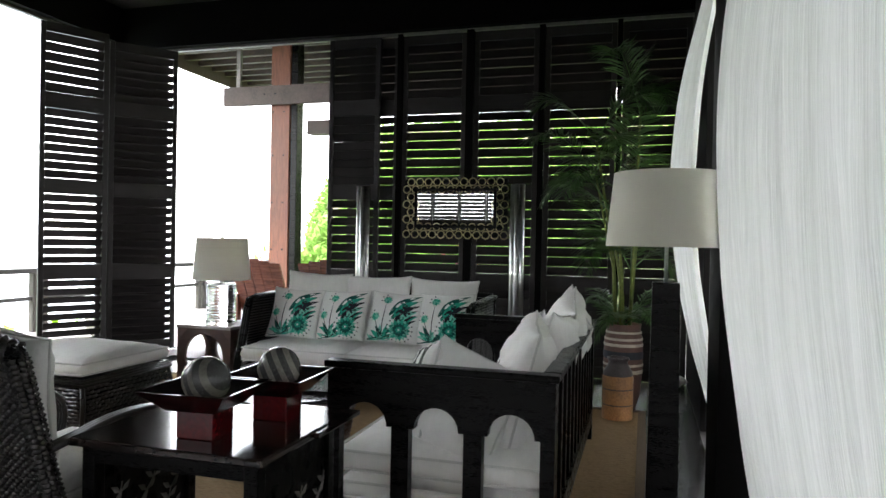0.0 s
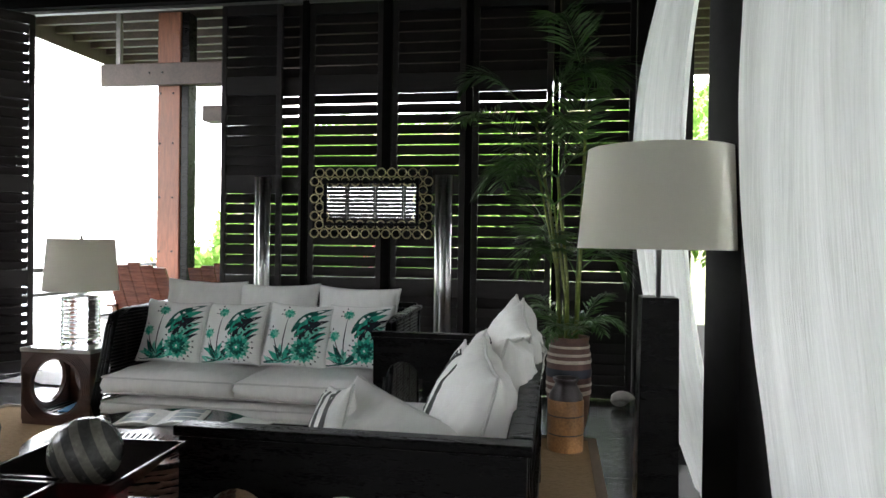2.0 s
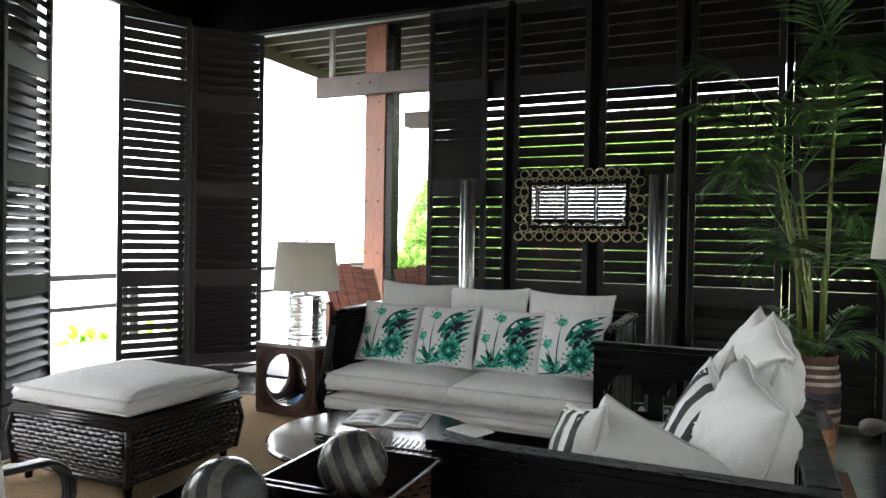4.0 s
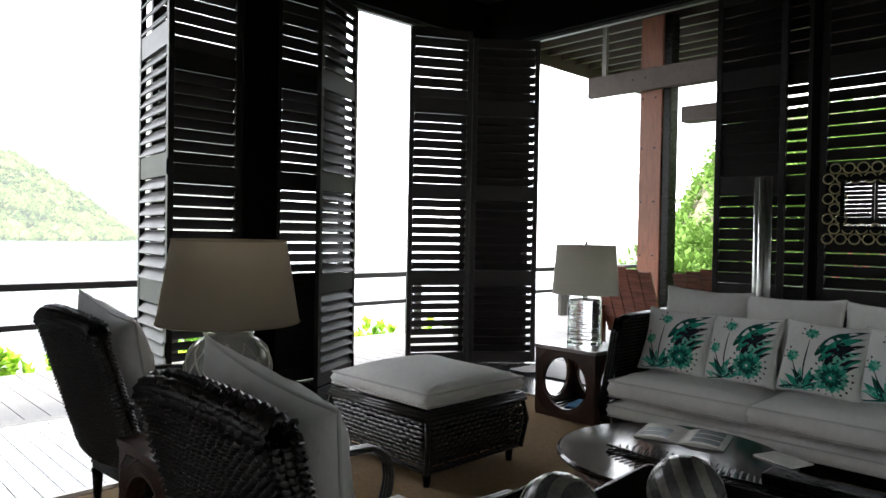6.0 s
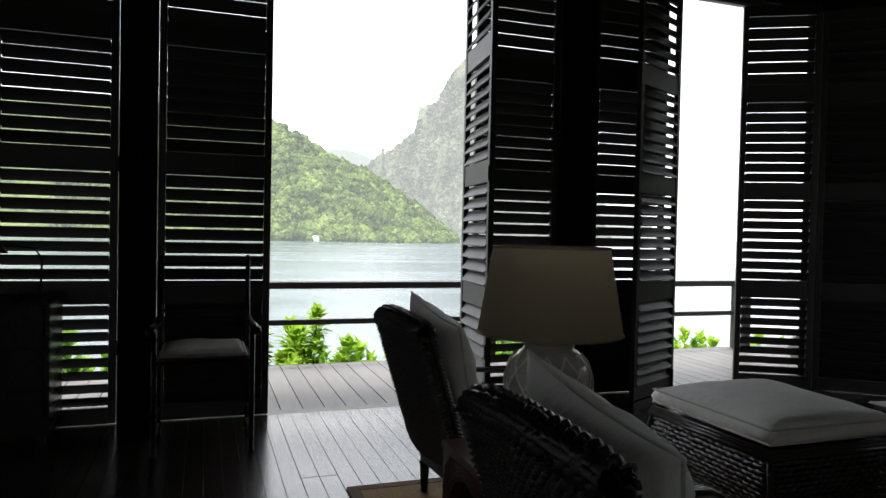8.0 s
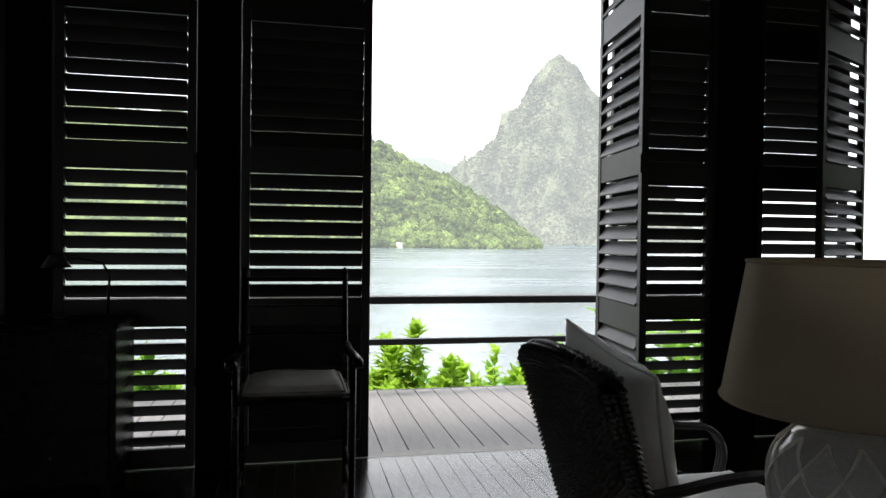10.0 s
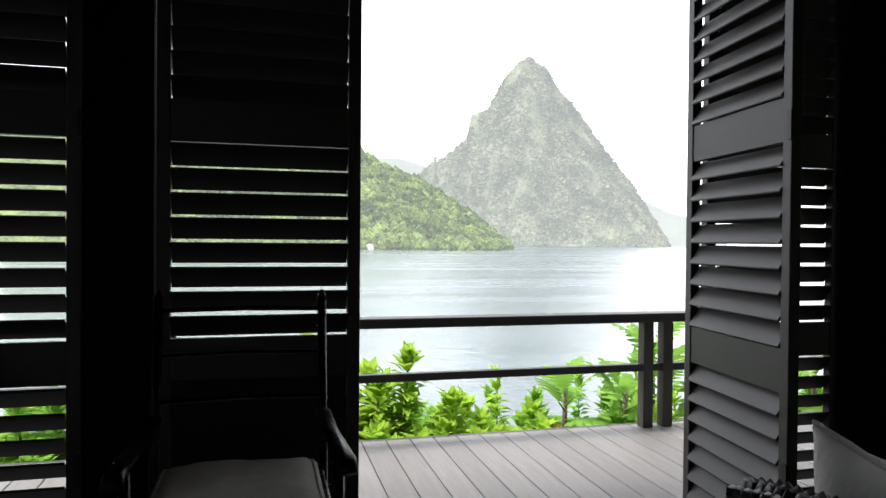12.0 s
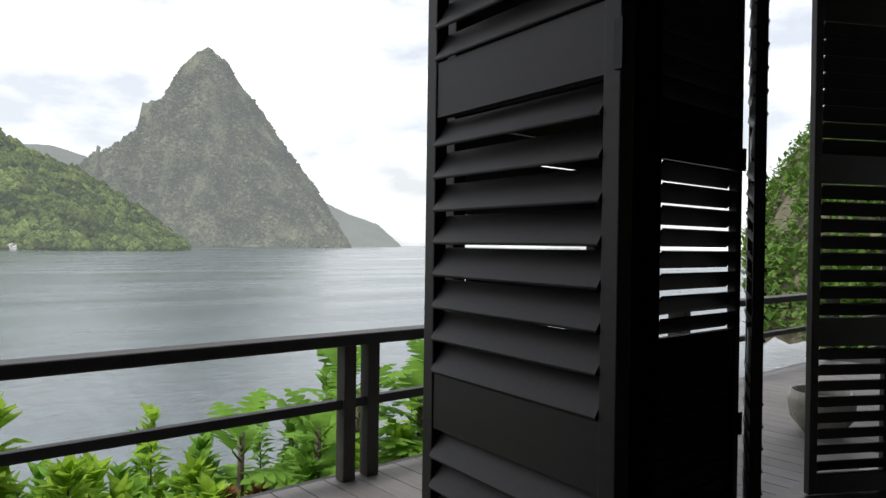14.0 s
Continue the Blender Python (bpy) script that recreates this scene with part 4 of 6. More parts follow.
def botanical(seed, w, h, d):
    """Leaves, stems, buds and a rosette printed on a cushion front, drawn as thin shapes on its cover."""
    rnd = random.Random(seed)
    layers = {"teal": bmesh.new(), "dark": bmesh.new(), "pale": bmesh.new(), "ink": bmesh.new()}
    level = [0.0]

    def at(u, v, lift):
        p = pillow_point(max(-0.97, min(0.97, u)), max(-0.97, min(0.97, v)), w, h, d, 1, SEED[0])
        return p + Vector((0, -lift, 0))

    def blade(bm, u0, v0, u1, v1, wid, bend):
        level[0] += 0.00004
        lift = 0.0012 + level[0]
        n = 7
        left, right = [], []
        du, dv = u1 - u0, v1 - v0
        ln = math.hypot(du, dv)
        nu, nv = -dv / ln, du / ln
        for i in range(n + 1):
            f = i / n
            c = bend * math.sin(math.pi * f)
            cu, cv = u0 + du * f + nu * c, v0 + dv * f + nv * c
            ww = wid * math.sin(math.pi * (0.04 + 0.96 * f) ** 0.8)
            left.append(bm.verts.new(at(cu + nu * ww, cv + nv * ww, lift)))
            right.append(bm.verts.new(at(cu - nu * ww, cv - nv * ww, lift)))
        for i in range(n):
            bm.faces.new((left[i], right[i], right[i + 1], left[i + 1]))

    for k in range(5):      # sweeping ribbons, upper right
        o = k * 0.15
        blade(layers[("dark", "teal", "ink", "pale", "teal")[k]], -0.15 + o * 0.8, 0.02 - o * 0.9, 0.93, 0.9 - o * 1.35, 0.125, 0.16)
        blade(layers["ink"], -0.05 + o * 0.8, -0.05 - o * 0.8, 0.93, 0.72 - o * 1.3, 0.05, 0.10)
    for k in range(9):      # fan of blades from the foot
        a = radians(12 + k * 21)
        L = rnd.uniform(0.45, 0.8)
        blade(layers[("teal", "pale", "dark")[k % 3]], -0.35, -0.93, max(-0.93, -0.35 + L * math.cos(a)), -0.93 + L * math.sin(a) * 0.9, 0.085, rnd.uniform(-0.1, 0.1))
        if k % 2:
            blade(layers["ink"], -0.35, -0.93, max(-0.93, -0.30 + L * 0.8 * math.cos(a)), -0.93 + L * 0.75 * math.sin(a), 0.018, 0.03)
    for (cu, cv, R, pet) in ((0.30, -0.50, 0.42, 18), (0.30, -0.50, 0.28, 13), (0.30, -0.50, 0.15, 8)):
        for k in range(pet):
            a = 2 * math.pi * k / pet
            blade(layers["pale" if R > 0.3 and k % 2 else ("teal" if R != 0.28 else "dark")], cu + R * 0.25 * math.cos(a), cv + R * 0.25 * math.sin(a), cu + R * math.cos(a), cv + R * math.sin(a), R * 0.22, 0)
            if R > 0.3:
                blade(layers["ink"], cu + (R + 0.03) * math.cos(a), cv + (R + 0.03) * math.sin(a), cu + (R + 0.1) * math.cos(a), cv + (R + 0.1) * math.sin(a), 0.025, 0)
    for cu, cv in ((-0.30, 0.62), (-0.68, -0.05)):
        blade(layers["ink"], -0.33, -0.8, cu, cv, 0.018, 0.04)
        for k in range(9):
            a = 2 * math.pi * k / 9
            blade(layers["teal" if k % 2 else "pale"], cu, cv, cu + 0.19 * math.cos(a), cv + 0.17 * math.sin(a), 0.055, 0)
        for k in range(3):
            a = radians(110 + 40 * k)
            blade(layers["ink"], cu + 0.2 * math.cos(a), cv + 0.2 * math.sin(a), cu + 0.27 * math.cos(a), cv + 0.28 * math.sin(a), 0.022, 0)
    return layers


SEED = [0.0]
for k, (x, z, rz) in enumerate(((-2.50, 0.70, 3), (-2.05, 0.70, -4), (-1.58, 0.70, 2), (-1.15, 0.705, -3))):
    SEED[0] = 21.0
    t = cushion("throw_pillow", 0.47, 0.45, 0.14, pose(x, 5.62 + 0.01 * k, z, -22, (2, -2, 3, -1)[k], rz), "white throw pillow printed with teal leaves and flowers", 21.0, group="printed throw pillows")
    for nm, bm in botanical(k, 0.47, 0.45, 0.14).items():
        tagged(part("print_" + nm, bm, {"teal": M_TEAL, "dark": M_TEAL_DARK, "pale": M_TEAL_PALE, "ink": M_INK}[nm], t), kind="stuff")

# mirror in a frame of gilt rings
mi = thing("wall_mirror", pose(-2.10, 7.235, 1.385), "oblong mirror in a pierced frame of linked gilt rings", "mirror")
W_, H_ = 1.17, 0.65
part("glass", boxed(0.16, W_ - 0.16, 0.0, 0.012, 0.14, H_ - 0.14), M_MIRROR, mi)
part("inner_frame", holed_panel(bmesh.new(), W_ - 0.27, H_ - 0.23, 0.025, [[(0.03, 0.03), (W_ - 0.30, 0.03), (W_ - 0.30, H_ - 0.26), (0.03, H_ - 0.26)]], pose(0.135, -0.008, 0.115)), M_BLACKWOOD, mi)
part("backing", boxed(0.02, W_ - 0.02, 0.022, 0.034, 0.02, H_ - 0.02), M_BLACKWOOD, mi)
rings = bmesh.new()
bmesh.ops.create_uvsphere(rings, u_segments=3, v_segments=2, radius=0.001)
rings.clear()
tube(rings, [(0.040 * math.cos(radians(a)), 0, 0.040 * math.sin(radians(a))) for a in range(0, 361, 30)], 0.0065, 5)
ring_me = link("ring", rings, M_BRASS, True)
links = bmesh.new()
tube(links, [(-0.014, 0, 0), (0.014, 0, 0)], 0.007, 5)
link_me = link("ring_link", links, M_BRASS, True)
for j in range(8):
    for i in range(12):
        x, z = 0.045 + 0.0976 * (i + 0.5 * (j % 2)), 0.045 + 0.08 * j
        if x > W_ - 0.04 or (0.155 < x < W_ - 0.155 and 0.135 < z < H_ - 0.135):
            continue
        q = new("ring", ring_me)
        q.parent = mi
        q.matrix_basis = pose(x, 0.0, z)
        if x + 0.12 < W_ and not (0.12 < x < W_ - 0.18 and 0.135 < z < H_ - 0.135):
            q = new("ring_link", link_me)
            q.parent = mi
            q.matrix_basis = pose(x + 0.0488, 0.0, z)

# ottoman
OX0, OX1, OY0, OY1 = -3.82, -2.95, 3.70, 4.50
ot = thing("ottoman", pose(0, 0, 0), "dark woven wicker ottoman with flared ends, carrying a white cushion", "ottoman")
for x in (OX0 + 0.05, OX1 - 0.05):
    for y in (OY0 + 0.05, OY1 - 0.05):
        part("leg", lathe(bmesh.new(), [(0.0, RZ), (0.02, RZ), (0.028, 0.14), (0.0, 0.14)], 12), M_BLACKWOOD, ot, smooth=True, m=pose(x, y, 0))


def flare(z):
    f = (z - 0.11) / 0.34
    return 0.05 * math.sin(math.pi * min(1, max(0, f)) * 0.9 + 0.2) - 0.03


part("core", boxed(OX0 + 0.05, OX1 - 0.05, OY0 + 0.05, OY1 - 0.05, 0.12, 0.40), M_BLACKWOOD, ot)


def side_place(p0, p1, nrm, z0, z1):
    p0, p1, nrm = Vector(p0), Vector(p1), Vector(nrm)

    def place(u, v):
        z = z0 + (z1 - z0) * v
        p = p0.lerp(p1, u) + nrm * flare(z)
        return Vector((p.x, p.y, z)), nrm
    return place


for k, (p0, p1, nr) in enumerate((((OX0, OY0, 0), (OX1, OY0, 0), (0, -1, 0)), ((OX1, OY0, 0), (OX1, OY1, 0), (1, 0, 0)), ((OX1, OY1, 0), (OX0, OY1, 0), (0, 1, 0)), ((OX0, OY1, 0), (OX0, OY0, 0), (-1, 0, 0)))):
    woven("woven_side", ot, side_place(p0, p1, nr, 0.11, 0.41), 15, 12, 0.010, 0.008, M_WICKER, 40 + k)
b = bmesh.new()
for z, o in ((0.415, 0.012), (0.43, 0.004), (0.105, -0.01), (0.40, 0.02)):
    tube(b, [(OX0 - o, OY0 - o, z), (OX1 + o, OY0 - o, z), (OX1 + o, OY1 + o, z), (OX0 - o, OY1 + o, z), (OX0 - o, OY0 - o, z)], 0.012, 6)
for x in (OX0, OX1):
    for y in (OY0, OY1):
        tube(b, [(x, y, 0.10), (x + (0.03 if x > -3.4 else -0.03), y + (0.02 if y > 4 else -0.02), 0.28), (x, y, 0.42)], 0.016, 6)
part("rim", b, M_WICKER, ot, smooth=True)
part("top_board", boxed(OX0 + 0.01, OX1 - 0.01, OY0 + 0.01, OY1 - 0.01, 0.401, 0.422), M_BLACKWOOD, ot)
seat_cushion("ottoman_cushion", (OX0 + 0.0, OX1 - 0.0, OY0 + 0.0, OY1 - 0.0, 0.442, 0.562), "thick white cushion with piped edges on the ottoman", 9.0, crown=0.045)

# round wicker coffee table
rt = thing("round_coffee_table", pose(-1.75, 4.12, RZ), "round coffee table with a polished dark top and red-brown wicker drum", "coffee table")
part("top", lathe(bmesh.new(), [(0.0, 0.385), (0.51, 0.385), (0.525, 0.392), (0.525, 0.402), (0.51, 0.41), (0.0, 0.41)], 64), M_TABLETOP, rt, smooth=False)
part("core", lathe(bmesh.new(), [(0.0, 0.0), (0.37, 0.0), (0.43, 0.384), (0.0, 0.384)], 32), M_BLACKWOOD, rt)


def drum_place(u, v):
    a = 2 * math.pi * u
    r = 0.382 + 0.062 * v
    return Vector((r * math.cos(a), r * math.sin(a), 0.01 + 0.365 * v)), Vector((math.cos(a), math.sin(a), 0))


woven("woven_drum", rt, drum_place, 40, 12, 0.013, 0.009, M_WICKER_BROWN, 3)
ZT = RZ + 0.41


def open_magazine(x, y, rz, seed, label):
    t = thing("magazine", pose(x, y, ZT + 0.001, 0, 0, rz), label, "magazine", "magazines")
    for sg in (-1, 1):
        b = bmesh.new()
        g = []
        for i in range(9):
            u = i / 8
            z = 0.002 + 0.022 * math.sin(math.pi * u * 0.9) * (1 - u * 0.5)
            g.append((sg * u * 0.21, z))
        vs = [[b.verts.new((px_, py_, pz)) for py_ in (0, 0.28)] for px_, pz in g]
        lo = [[b.verts.new((px_, py_, 0.0)) for py_ in (0, 0.28)] for px_, pz in g]
        for i in range(8):
            b.faces.new((vs[i][0], vs[i + 1][0], vs[i + 1][1], vs[i][1]))
            b.faces.new((vs[i][0], lo[i][0], lo[i + 1][0], vs[i + 1][0]))
            b.faces.new((vs[i][1], vs[i + 1][1], lo[i + 1][1], lo[i][1]))
        b.faces.new((vs[8][0], lo[8][0], lo[8][1], vs[8][1]))
        bmesh.ops.recalc_face_normals(b, faces=list(b.faces))
        page = part("page", b, M_PAPER, t)
        b = bmesh.new()
        for k in range(2 if sg < 0 else 3):
            i0 = 2 + 0 * k
            y0 = 0.03 + k * 0.085
            q = [b.verts.new((g[i][0], yy, g[i][1] + 0.0012)) for i in range(2, 8) for yy in (y0, y0 + 0.07)]
            for i in range(5):
                b.faces.new((q[2 * i], q[2 * i + 2], q[2 * i + 3], q[2 * i + 1]))
        part("picture", b, M_PAPERINK, page)
    return t


open_magazine(-1.80, 4.26, 14, 1, "open glossy magazine lying on the round table")
bk = thing("booklet", pose(-1.48, 4.36, ZT + 0.001, 0, 0, -20), "small white booklet on the round table", "booklet")
part("cover", boxed(0, 0.2, 0, 0.14, 0, 0.006), M_PAPER, bk)
ct_ = thing("slatted_tray", pose(-1.62, 3.95, ZT + 0.001), "leaf-shaped tray of dark sticks on the round table", "tray")
for k in range(24):
    x = -0.33 + 0.66 * k / 23
    half = 0.13 * math.sqrt(max(0.02, 1 - (x / 0.36) ** 2))
    b = bmesh.new()
    tube(b, [(x, -half, 0.012), (x + 0.03, 0, 0.004 + 0.004), (x, half, 0.012)], 0.005, 5)
    part("stick", b, M_BLACKWOOD, ct_)
b = bmesh.new()
tube(b, [(-0.37, 0, 0.016), (0, -0.02, 0.010), (0.38, 0, 0.016)], 0.006, 6)
part("spine", b, M_BLACKWOOD, ct_)

# low dark table with carved sides
CX0, CX1, CY0, CY1, CZ = -1.48, -0.72, 2.10, 2.74, 0.638
tb = thing("low_table", pose(0, 0, RZ), "low dark polished table with leaf-carved side panels", "coffee table")
part("top", boxed(CX0, CX1, CY0, CY1, CZ - 0.03, CZ, bevel=0.008), M_TABLETOP, tb)
part("top_leaf", boxed(CX0 + 0.30, CX1 + 0.02, CY0 + 0.36, CY1 + 0.10, CZ - 0.026, CZ - 0.006, bevel=0.004), M_TABLETOP, tb)
for x in (CX0 + 0.06, CX1 - 0.06):
    for y in (CY0 + 0.06, CY1 - 0.06):
        part("leg", boxed(x - 0.026, x + 0.026, y - 0.026, y + 0.026, 0, CZ - 0.031, bevel=0.004), M_BLACKWOOD, tb)
for y in (CY0 + 0.04, CY1 - 0.06):
    part("apron", boxed(CX0 + 0.09, CX1 - 0.09, y, y + 0.02, CZ - 0.09, CZ - 0.031), M_BLACKWOOD, tb)
for x in (CX1 - 0.07, CX0 + 0.05):
    pan = part("side_panel", boxed(x, x + 0.018, CY0 + 0.09, CY1 - 0.09, 0.06, CZ - 0.031), M_BLACKWOOD, tb)
    b = bmesh.new()
    rnd = random.Random(5)
    for row in range(3):
        yb = CY0 + 0.14 + row * 0.18
        pts = [(x + 0.02, yb + 0.05 * math.sin(k * 0.9), 0.09 + k * 0.038) for k in range(10)]
        tube(b, pts, 0.004, 5)
        for k in range(1, 9):
            for sg in (-1, 1):
                c = Vector(pts[k])
                tip = c + Vector((0, sg * 0.05, 0.035))
                sd = Vector((0, 0.35, -sg * 0.5)).normalized() * 0.012
                vs = [b.verts.new(c), b.verts.new((c + tip) / 2 + sd + Vector((0.004, 0, 0))), b.verts.new(tip), b.verts.new((c + tip) / 2 - sd + Vector((0.004, 0, 0)))]
                b.faces.new(vs)
    part("carved_leaves", b, M_METALTRACK, pan, "pale carved leaf scrolls")


def pedestal_tray(x, y, rz, ball_r, seed):
    t = thing("pedestal_tray", pose(x, y, RZ + CZ + 0.0005, 0, 0, rz), "red and black lacquered square tray on a block foot", "tray", "lacquer trays")
    part("foot", boxed(-0.07, 0.07, -0.07, 0.07, 0, 0.10, bevel=0.004), M_LACQ, t)
    b = bmesh.new()
    lo, hi, z0, z1, th = 0.095, 0.17, 0.10, 0.175, 0.008
    rings_ = []
    for r, z in ((lo, z0), (hi, z1), (hi - th, z1), (lo - th, z0 + 0.012)):
        rings_.append([b.verts.new((sx * r, sy * r, z)) for sx, sy in ((-1, -1), (1, -1), (1, 1), (-1, 1))])
    for p, q in zip(rings_, rings_[1:]):
        for i in range(4):
            f = b.faces.new((p[i], p[(i + 1) % 4], q[(i + 1) % 4], q[i]))
            f.material_index = 0 if p is rings_[0] else 1
    b.faces.new(rings_[0][::-1])
    b.faces.new(rings_[-1]).material_index = 1
    part("dish", b, [M_LACQ_OUT, M_LACQ_IN], t)
    s = thing("stone_ball", pose(x + 0.015, y - 0.02, RZ + CZ + 0.1125 + ball_r, 20, 64, rz + seed * 40), "polished grey banded stone ball resting in a tray", "ornament", "stone balls")
    edges_ = (-1.0, -0.78, -0.52, -0.28, -0.02, 0.22, 0.5, 0.74, 1.0)
    for k in range(8):
        pr = []
        for i in range(7):
            zz = edges_[k] + (edges_[k + 1] - edges_[k]) * i / 6
            pr.append((ball_r * math.sqrt(max(0, 1 - zz * zz)), ball_r * zz))
        part("band", lathe(bmesh.new(), pr, 40), M_STONE_D if k % 2 else M_STONE_L, s, smooth=True)


pedestal_tray(-1.06, 2.29, 3, 0.085, 0.3)
pedestal_tray(-0.95, 2.60, 3, 0.083, 1.2)

# daybed with arched end
DX0, DX1, DY0, DY1, DT = -0.88, 0.10, 2.90, 5.06, 0.82
db = thing("daybed", pose(0, 0, 0), "black wooden daybed with arched ends and slatted back, piled with cushions", "daybed")


def arch(cx, half, z0, spring, shoulder):
    pts = [(cx - half, z0), (cx + half, z0), (cx + half, spring), (cx + half - shoulder, spring)]
    pts += arc(cx, spring, half - shoulder, 0, 180, 12)[1:-1]
    pts += [(cx - half + shoulder, spring), (cx - half, spring)]
    return pts


for y, nm in ((DY0, "near"), (DY1 - 0.05, "far")):
    wd = DX1 - DX0
    holes = [arch(wd * (k + 0.5) / 3 * 0.96 + 0.02, 0.118, 0.17, 0.555, 0.022) for k in range(3)]
    part("arched_end", holed_panel(bmesh.new(), wd, DT - 0.03, 0.05, holes, pose(DX0, y, 0.0) @ pose(0, 0, RZ)), M_BLACKWOOD, db)
    part("end_cap", boxed(DX0 - 0.015, DX1 + 0.015, y - 0.012, y + 0.062, DT - 0.018, DT + 0.012, bevel=0.006), M_BLACKWOOD, db)
part("back_cap", boxed(DX1 - 0.06, DX1 + 0.015, DY0 + 0.062, DY1 - 0.062, DT - 0.018, DT + 0.012, bevel=0.006), M_BLACKWOOD, db)
for k in range(11):
    y = DY0 + 0.16 + (DY1 - DY0 - 0.3) * k / 10
    part("back_slat", boxed(DX1 - 0.04, DX1 - 0.01, y - 0.022, y + 0.022, 0.22, DT - 0.018), M_BLACKWOOD, db)
part("back_rail", boxed(DX1 - 0.045, DX1, DY0 + 0.051, DY1 - 0.051, 0.12, 0.22, bevel=0.004), M_BLACKWOOD, db)
part("front_rail", boxed(DX0, DX0 + 0.045, DY0 + 0.051, DY1 - 0.051, 0.12, 0.22, bevel=0.004), M_BLACKWOOD, db)
part("seat_board", boxed(DX0 + 0.046, DX1 - 0.046, DY0 + 0.051, DY1 - 0.051, 0.17, 0.20), M_BLACKWOOD, db)
seat_cushion("daybed_mattress", (DX0 + 0.02, DX1 - 0.07, DY0 + 0.07, DY1 - 0.07, 0.202, 0.32), "white base cushion of the daybed", 12.0, crown=0.0)
seat_cushion("daybed_cushion", (DX0 + 0.01, DX1 - 0.07, DY0 + 0.07, DY1 - 0.07, 0.325, 0.455), "white upper cushion of the daybed", 14.0, crown=0.02)
for k, (x, y, z, rx, ry, rz, s) in enumerate((
        (-0.12, 3.42, 0.70, -14, 4, -80, 0.62), (-0.06, 3.86, 0.71, -16, -6, -94, 0.60), (-0.04, 4.40, 0.74, -14, 10, -84, 0.62), (-0.08, 4.78, 0.73, -20, 24, -70, 0.56),
        (-0.36, 3.20, 0.62, -26, 14, -24, 0.52))):
    cushion("scatter_cushion", s, s * 0.95, 0.25, pose(x, y, z, rx, ry, rz), "crumpled white cotton cushion heaped on the daybed", 31.0 + 3 * k, group="daybed cushions", crumple=2.6)
for k, (x, y, z, rx, ry, rz) in enumerate(((-0.60, 3.36, 0.64, -14, -12, -62), (-0.28, 4.02, 0.66, -24, 16, -76), (-0.25, 4.55, 0.70, -22, -12, -86))):
    t = cushion("striped_cushion", 0.46, 0.44, 0.14, pose(x, y, z, rx, ry, rz), "white cushion with bold black ribbon stripes", 51.0 + k, group="striped daybed cushions", crumple=1.8)
    for u in (-0.55, 0.0, 0.55):
        for side in (1, -1):
            b = bmesh.new()
            vs = []
            for j in range(17):
                v = -0.96 + 1.92 * j / 16
                vs.append([b.verts.new(pillow_point(u + du, v, 0.46, 0.44, 0.14, side, 51.0 + k, 1.8) + Vector((0, -0.002 * side, 0))) for du in (-0.13, 0, 0.13)])
            for p, q in zip(vs, vs[1:]):
                for i in range(2):
                    b.faces.new((p[i], p[i + 1], q[i + 1], q[i]))
            part("ribbon", b, M_BLACKCLOTH, t)


